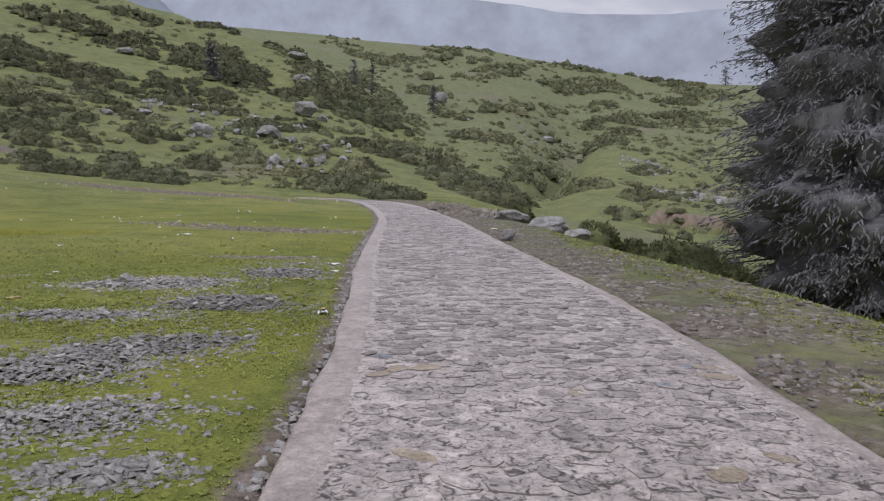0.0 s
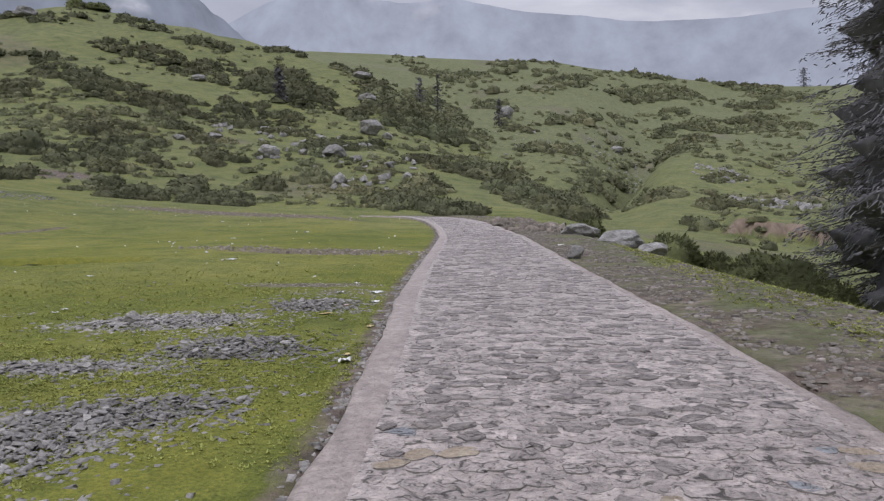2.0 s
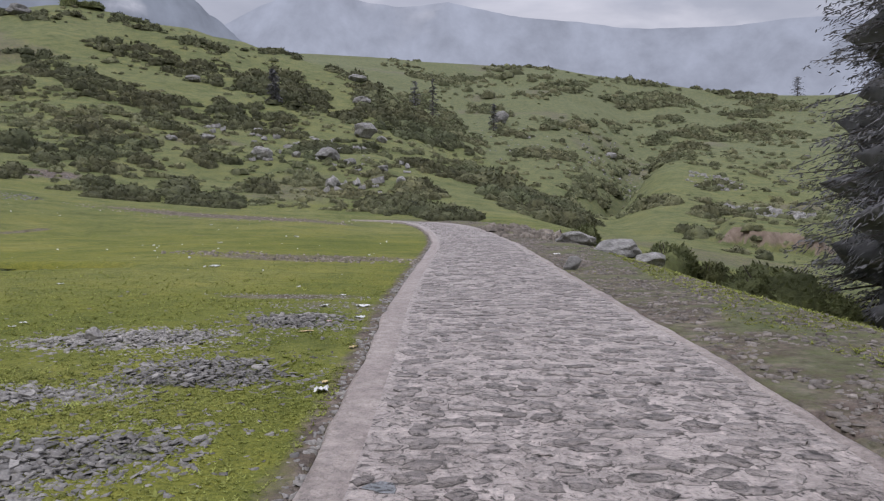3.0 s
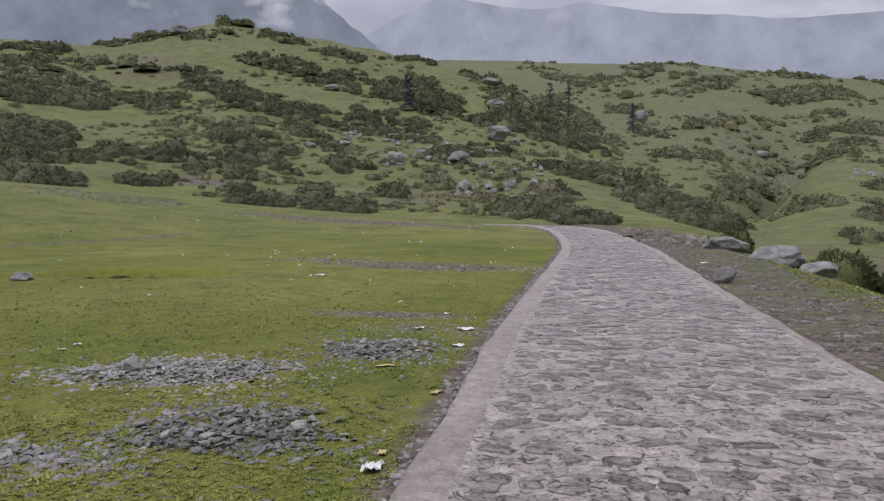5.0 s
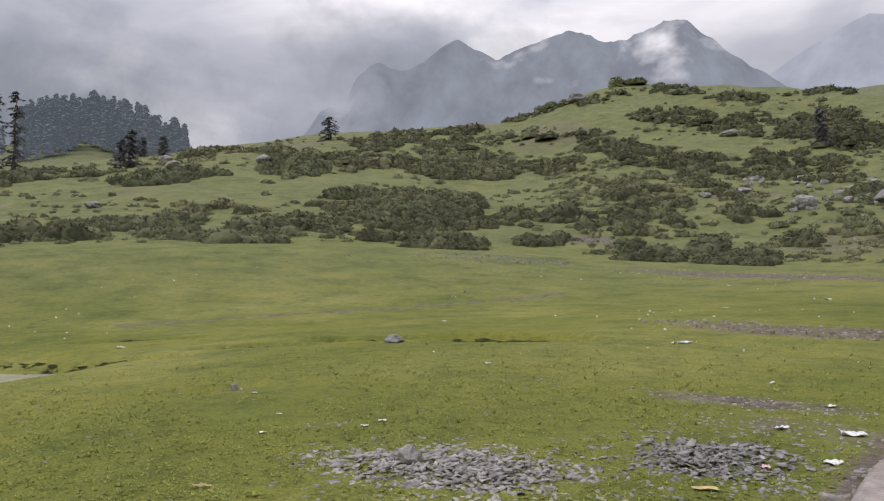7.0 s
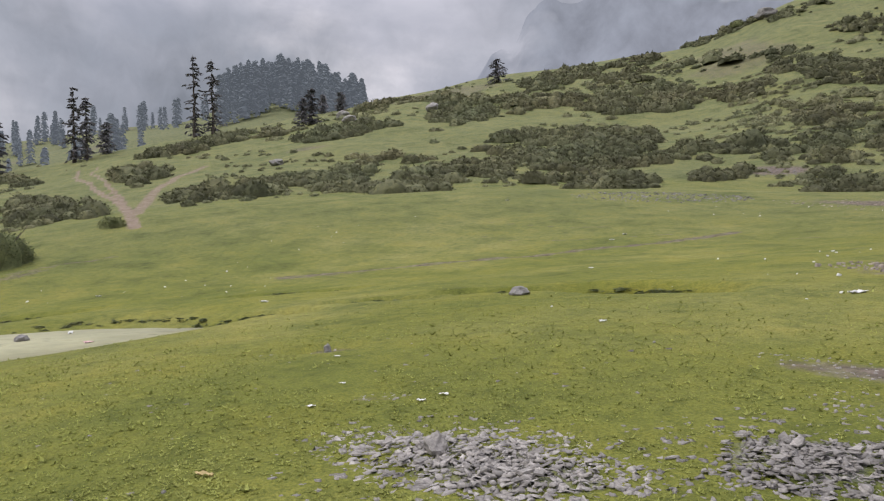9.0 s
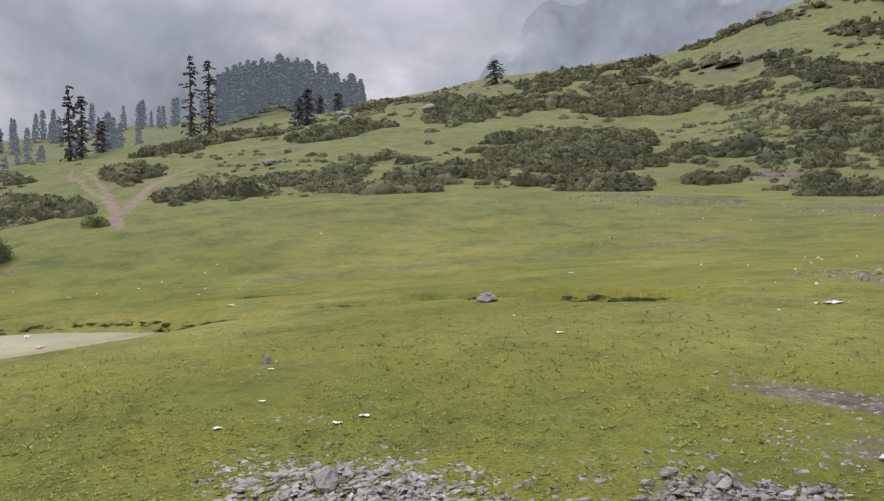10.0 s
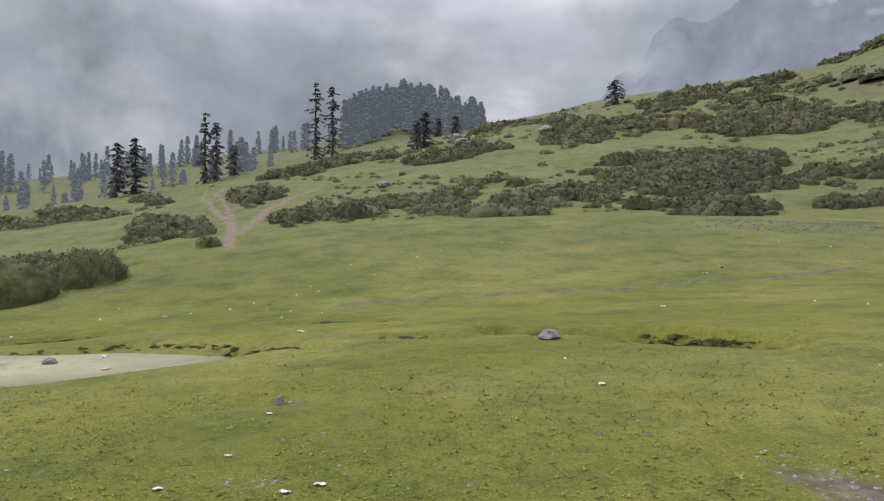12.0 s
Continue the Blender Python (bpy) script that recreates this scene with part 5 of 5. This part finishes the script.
# ---- litter ----
def litter(x, y, w, d, mat, label, seed, crumple=0.35, z=None, category="litter"):
    rng = np.random.default_rng(seed)
    bm = bmesh.new()
    bmesh.ops.create_grid(bm, x_segments=7, y_segments=6, size=0.5)
    o = Vector(rng.uniform(0, 40, 3))
    for v in bm.verts:
        k = noise.noise(v.co * 3.5 + o)
        v.co.x *= 1 + 0.25 * noise.noise(v.co * 2 + o * 2)
        v.co.y *= 1 + 0.3 * noise.noise(v.co * 2.3 - o)
        v.co.z = crumple * 0.5 * (k + 0.25) + 0.02
    made = bmesh.ops.extrude_face_region(bm, geom=bm.faces[:])
    for v in [g for g in made["geom"] if isinstance(g, bmesh.types.BMVert)]:
        v.co.z -= 0.02
    ob = part("litter", bm, mat, None)
    ob.scale = (w * 0.62, d * 0.62, w * 0.6)
    ob.rotation_euler = (0, 0, rng.uniform(0, 6.28))
    ob.location = (x, y, (height(x, y) if z is None else z) + 0.012)
    return tagged(ob, label, category, "litter on the meadow")


LITTER = [(-7.1, 17.9, 0.42, 0.2), (-2.37, 12.44, 0.3, 0.2), (-2.17, 11.43, 0.2, 0.15), (-2.87, 12.2, 0.22, 0.12), (-2.94, 13.5, 0.22, 0.1), (-11.2, 27.3, 0.3, 0.15), (-16.2, 37.4, 0.35, 0.2), (-9.9, 31.9, 0.35, 0.2), (-23.7, 27.3, 0.3, 0.2), (-16.8, 20.6, 0.22, 0.14), (-18.2, 11.5, 0.28, 0.22), (-5.9, 10.1, 0.14, 0.08), (-6.3, 9.0, 0.1, 0.08), (-26.8, 8.1, 0.35, 0.2), (-24.5, 28.7, 0.4, 0.25), (-37.7, 31.2, 0.4, 0.25), (-8.34, 9.95, 0.14, 0.06), (-6.9, 9.5, 0.1, 0.05), (-5.85, 9.85, 0.13, 0.08), (-7.8, 13.5, 0.16, 0.12)]
for k, (x, y, w, d) in enumerate(LITTER):
    litter(x, y, w, d, PAPER, "crumpled white plastic scrap lying on the grass", 200 + k)
litter(-18.6, 7.2, 0.5, 0.16, PAPER, "white plastic bottle floating at the pond's edge", 230, 0.3, POND_Z)
litter(-16.2, 7.5, 0.35, 0.2, PINK, "pink and white wrapper floating on the pond", 231, 0.3, POND_Z)
litter(-1.62, 7.9, 0.26, 0.16, PAPER, "torn white bag caught at the road's edge", 232, 0.5)
litter(0.75, 24.5, 0.3, 0.14, PAPER, "white scrap on the brown verge", 233)
litter(-2.43, 10.95, 0.16, 0.1, PINK, "crumpled pink wrapper on slate rubble", 234, 0.5)
litter(-2.49, 10.2, 0.26, 0.12, CARD, "flattened yellow cardboard piece on the grass", 235, 0.12)
litter(-1.78, 9.55, 0.2, 0.09, CARD, "yellow cardboard scrap by the road's edge", 236, 0.15)
litter(-1.66, 8.15, 0.15, 0.08, CARD, "small yellow wrapper by the road's edge", 237, 0.3)
litter(-5.1, 7.9, 0.24, 0.05, CARD, "yellow twisted plastic strip on the grass", 238, 0.5)


def small_scraps():
    """Pale flecks of paper and stone, too many to count."""
    rng = np.random.default_rng(91)
    b, d = rng.uniform(5, 98, 300), 9 + 36 * rng.uniform(0, 1, 300) ** 0.7
    x, y = CX - d * np.sin(np.radians(b)), CY + d * np.cos(np.radians(b))
    keep = (fbm(x, y, 9.0, 3, 41.0) > 0.12) & (x < road_x(y) - 2.4)
    xy = np.stack([x, y], -1)[keep]
    v, f = scatter_shards(rng, xy, 0.03, 0.12, np.full(len(xy), 0.01), 0.4, (0.15, 0.5))
    return tagged(mesh_object("paper_flecks", v, f, PAPER), "small pale scraps strewn over the meadow", "litter", kind="stuff")


small_scraps()


# ---- grass ----
def build_grass():
    rng = np.random.default_rng(95)
    n = 36000
    b = rng.uniform(-8, 108, n)
    d = 2.6 + np.abs(rng.normal(0, 5.5, n))
    x, y = CX - d * np.sin(np.radians(b)), CY + d * np.cos(np.radians(b))
    x2, y2 = rng.uniform(-5.5, -1.0, 16000), rng.uniform(2.0, 8.0, 16000)
    x3 = rng.uniform(2.4, 8.0, 30000)
    y3 = 3 + 30 * rng.uniform(0, 1, 30000) ** 1.5
    x, y = np.concatenate([x, x2, x3]), np.concatenate([y, y2, y3])
    off = x - road_x(y)
    bare = np.zeros(len(x))
    for p in RUBBLE:
        bare = np.maximum(bare, blob(x, y, p[0], p[1], p[2] * 0.95, p[3], p[4]))
    for p in EARTH:
        bare = np.maximum(bare, blob(x, y, *p[:5]))
    p = blob(x, y, POND[0], POND[1], POND[2] * 1.15, POND[3] * 1.15, POND[4])
    lush = fbm(x, y, 1.1, 3, 55.0)
    keep = (rng.uniform(0, 1, len(x)) > bare * 1.25) & (p < 0.4) & ((off < -1.85 - 0.2 * lush) | (off > 2.6 + 2.2 * fbm(x, y, 2.2, 3, 9.0))) & (lush > -0.38)
    x, y, lush = x[keep], y[keep], lush[keep]
    m = len(x)
    size = 0.013 * np.exp(rng.normal(0, 0.35, m)) * (1 + 0.5 * np.clip(lush, 0, 1)) * (1 + 0.03 * np.hypot(x - CX, y - CY)) * np.where(x > 2.2, 1.4, 1.0)
    tv, tf = [], []
    for k in range(4):
        a, l = 2 * math.pi * k / 4 + 0.4, 1.0 + 0.4 * (k % 2)
        tv += [(math.cos(a + 1.5) * 0.35, math.sin(a + 1.5) * 0.35, 0.0), (-math.cos(a + 1.5) * 0.35, -math.sin(a + 1.5) * 0.35, 0.0), (math.cos(a) * l, math.sin(a) * l, 0.45 + 0.2 * (k % 3))]
        tf.append((3 * k, 3 * k + 1, 3 * k + 2))
    pos = np.stack([x, y, ground(x, y)], -1)
    v, f = replicate(np.array(tv), np.array(tf), pos, np.repeat(size[:, None], 3, 1), turns(rng, m, 0.3))
    return tagged(mesh_object("grass", v, f, BLADE), "short cropped green grass", "grass", kind="stuff")


build_grass()


# ---- paving stones of the road ----
def build_paving():
    rng = np.random.default_rng(99)
    shapes = []
    for k in range(16):
        sides = int(rng.integers(10, 15))
        v, f = shard_shape(rng, sides, 1.0)
        v = v.copy()
        a = np.linspace(0, 2 * np.pi, sides, endpoint=False) + rng.normal(0, 0.10, sides)
        r = 0.50 / np.maximum(np.abs(np.cos(a)), np.abs(np.sin(a))) ** 0.55 * rng.uniform(0.66, 1.08, sides)
        v[sides:, 0], v[sides:, 1] = r * np.cos(a), r * np.sin(a)
        v[:sides, :2] = v[sides:, :2] * rng.uniform(0.88, 0.985, (sides, 1))
        v[:, 2] = np.where(v[:, 2] > 0.2, rng.uniform(0.4, 1.1, len(v)), -2.0)
        me = bpy.data.meshes.new("paving_stone")
        me.from_pydata([tuple(p) for p in v], [], [tuple(t) for t in f])
        me.materials.append(FLAG_BLUE if k == 14 else FLAG_TAN if k == 15 else FLAG)
        me.materials.append(STONE_SIDE)
        me.polygons.foreach_set("material_index", (np.arange(len(f)) >= sides - 2).astype(np.int32))
        shapes.append((v, f, me))
    rest = [[] for _ in shapes]
    y = -2.0
    while y < 52:
        step = 0.165 if y < 16 else 0.24
        x = -ROAD_W / 2 * 0.79
        while x < ROAD_W / 2 - 0.30:
            w = rng.uniform(0.10, 0.32)
            px, py = x + w / 2 + rng.normal(0, 0.02), y + rng.normal(0, 0.05)
            x += w * 0.92
            if rng.uniform() < 0.24 or px > ROAD_W / 2 - 0.26:
                continue
            bend = (float(road_x(py + 0.1)) - float(road_x(py - 0.1))) / 0.2
            wx, wz = float(road_x(py)) + px, float(road_z(py + bend * px))
            crown = 0.03 - 0.03 * (px / (ROAD_W / 2)) ** 2
            k = int(rng.integers(0, 14)) if rng.uniform() < 0.93 else int(rng.integers(14, 16))
            slope = math.atan((float(road_z(py + 0.1)) - float(road_z(py - 0.1))) / 0.2)
            lean = Euler((slope + rng.normal(0, 0.010), 0.06 * px / (ROAD_W / 2) ** 2 * 0.5 + rng.normal(0, 0.010), 0)).to_quaternion()
            turn = lean @ Euler((0, 0, rng.normal(0, 0.35) + math.pi * int(rng.integers(0, 2)))).to_quaternion()
            m = Matrix.LocRotScale((wx, py, wz + crown + 0.001), turn, (w * rng.uniform(0.85, 1.12), step * rng.uniform(0.7, 1.15), rng.uniform(0.001, 0.010)))
            if 3.4 < y < 6.0:
                ob = new("paving_stone", shapes[k][2])
                ob.parent, ob.matrix_basis = road, m
            else:
                rest[k].append(m)
        y += step
    pieces, sides_of = [], []
    for (v, f, me), ms in zip(shapes, rest):
        for m in ms:
            a = np.array(m)
            pieces.append((v @ a[:3, :3].T + a[:3, 3], f))
            sides_of.append(np.arange(len(f)) >= len(v) // 2 - 2)
    v, f = joined(pieces)
    ob = mesh_object("paving_stones", v, f, FLAG, road)
    ob.data.materials.append(STONE_SIDE)
    ob.data.polygons.foreach_set("material_index", np.concatenate(sides_of).astype(np.int32))
    return tagged(ob, "worn grey flagstones set in mortar", kind="stuff")


build_paving()


# ---- tussocks added as shade on the banks of the hollows ----
def build_shade_tussocks():
    rng = np.random.default_rng(120)
    # dark clumps stand in for the shade along the hollow and pond banks
    shapes = [leafy_shape(rng, 60, 5, 0.16) for _ in range(3)]
    spots = []
    for cx, cy, rx, ry, turn, deep in HOLLOWS:
        if deep < 0.2:
            continue
        b = math.atan2(-(cx - CX), cy - CY)
        for _ in range(int(85 * rx)):
            a = b + rng.normal(0, 0.7)
            u, v = -math.sin(a), math.cos(a)
            c, sn = math.cos(radians(turn)), math.sin(radians(turn))
            k = 1 / math.hypot((u * c + v * sn) / rx, (-u * sn + v * c) / ry)
            r = k * rng.uniform(0.75, 1.15)
            spots.append((cx + u * r, cy + v * r))
    for _ in range(70):
        a = rng.uniform(-0.2, 2.0)
        spots.append((POND[0] - math.cos(a) * (POND[3] + rng.uniform(0.2, 0.7)), POND[1] + math.sin(a) * (POND[2] + rng.uniform(0.3, 0.8))))
    xy = np.array(spots)
    n = len(xy)
    size = rng.uniform(0.09, 0.24, n)
    pos = np.stack([xy[:, 0], xy[:, 1], ground(xy[:, 0], xy[:, 1]) - 0.03], -1)
    sc = np.stack([size * 1.5, size * 1.3, size * 0.65], -1)
    rot = turns(rng, n, 0.2)
    v, f = joined([replicate(tv, tf, pos[k::3], sc[k::3], rot[k::3]) for k, (tv, tf) in enumerate(shapes)])
    return tagged(mesh_object("tussocks", v, f, LUSH), "dark green grass tussocks added as shade on hollow banks", "grass", kind="stuff")


build_shade_tussocks()
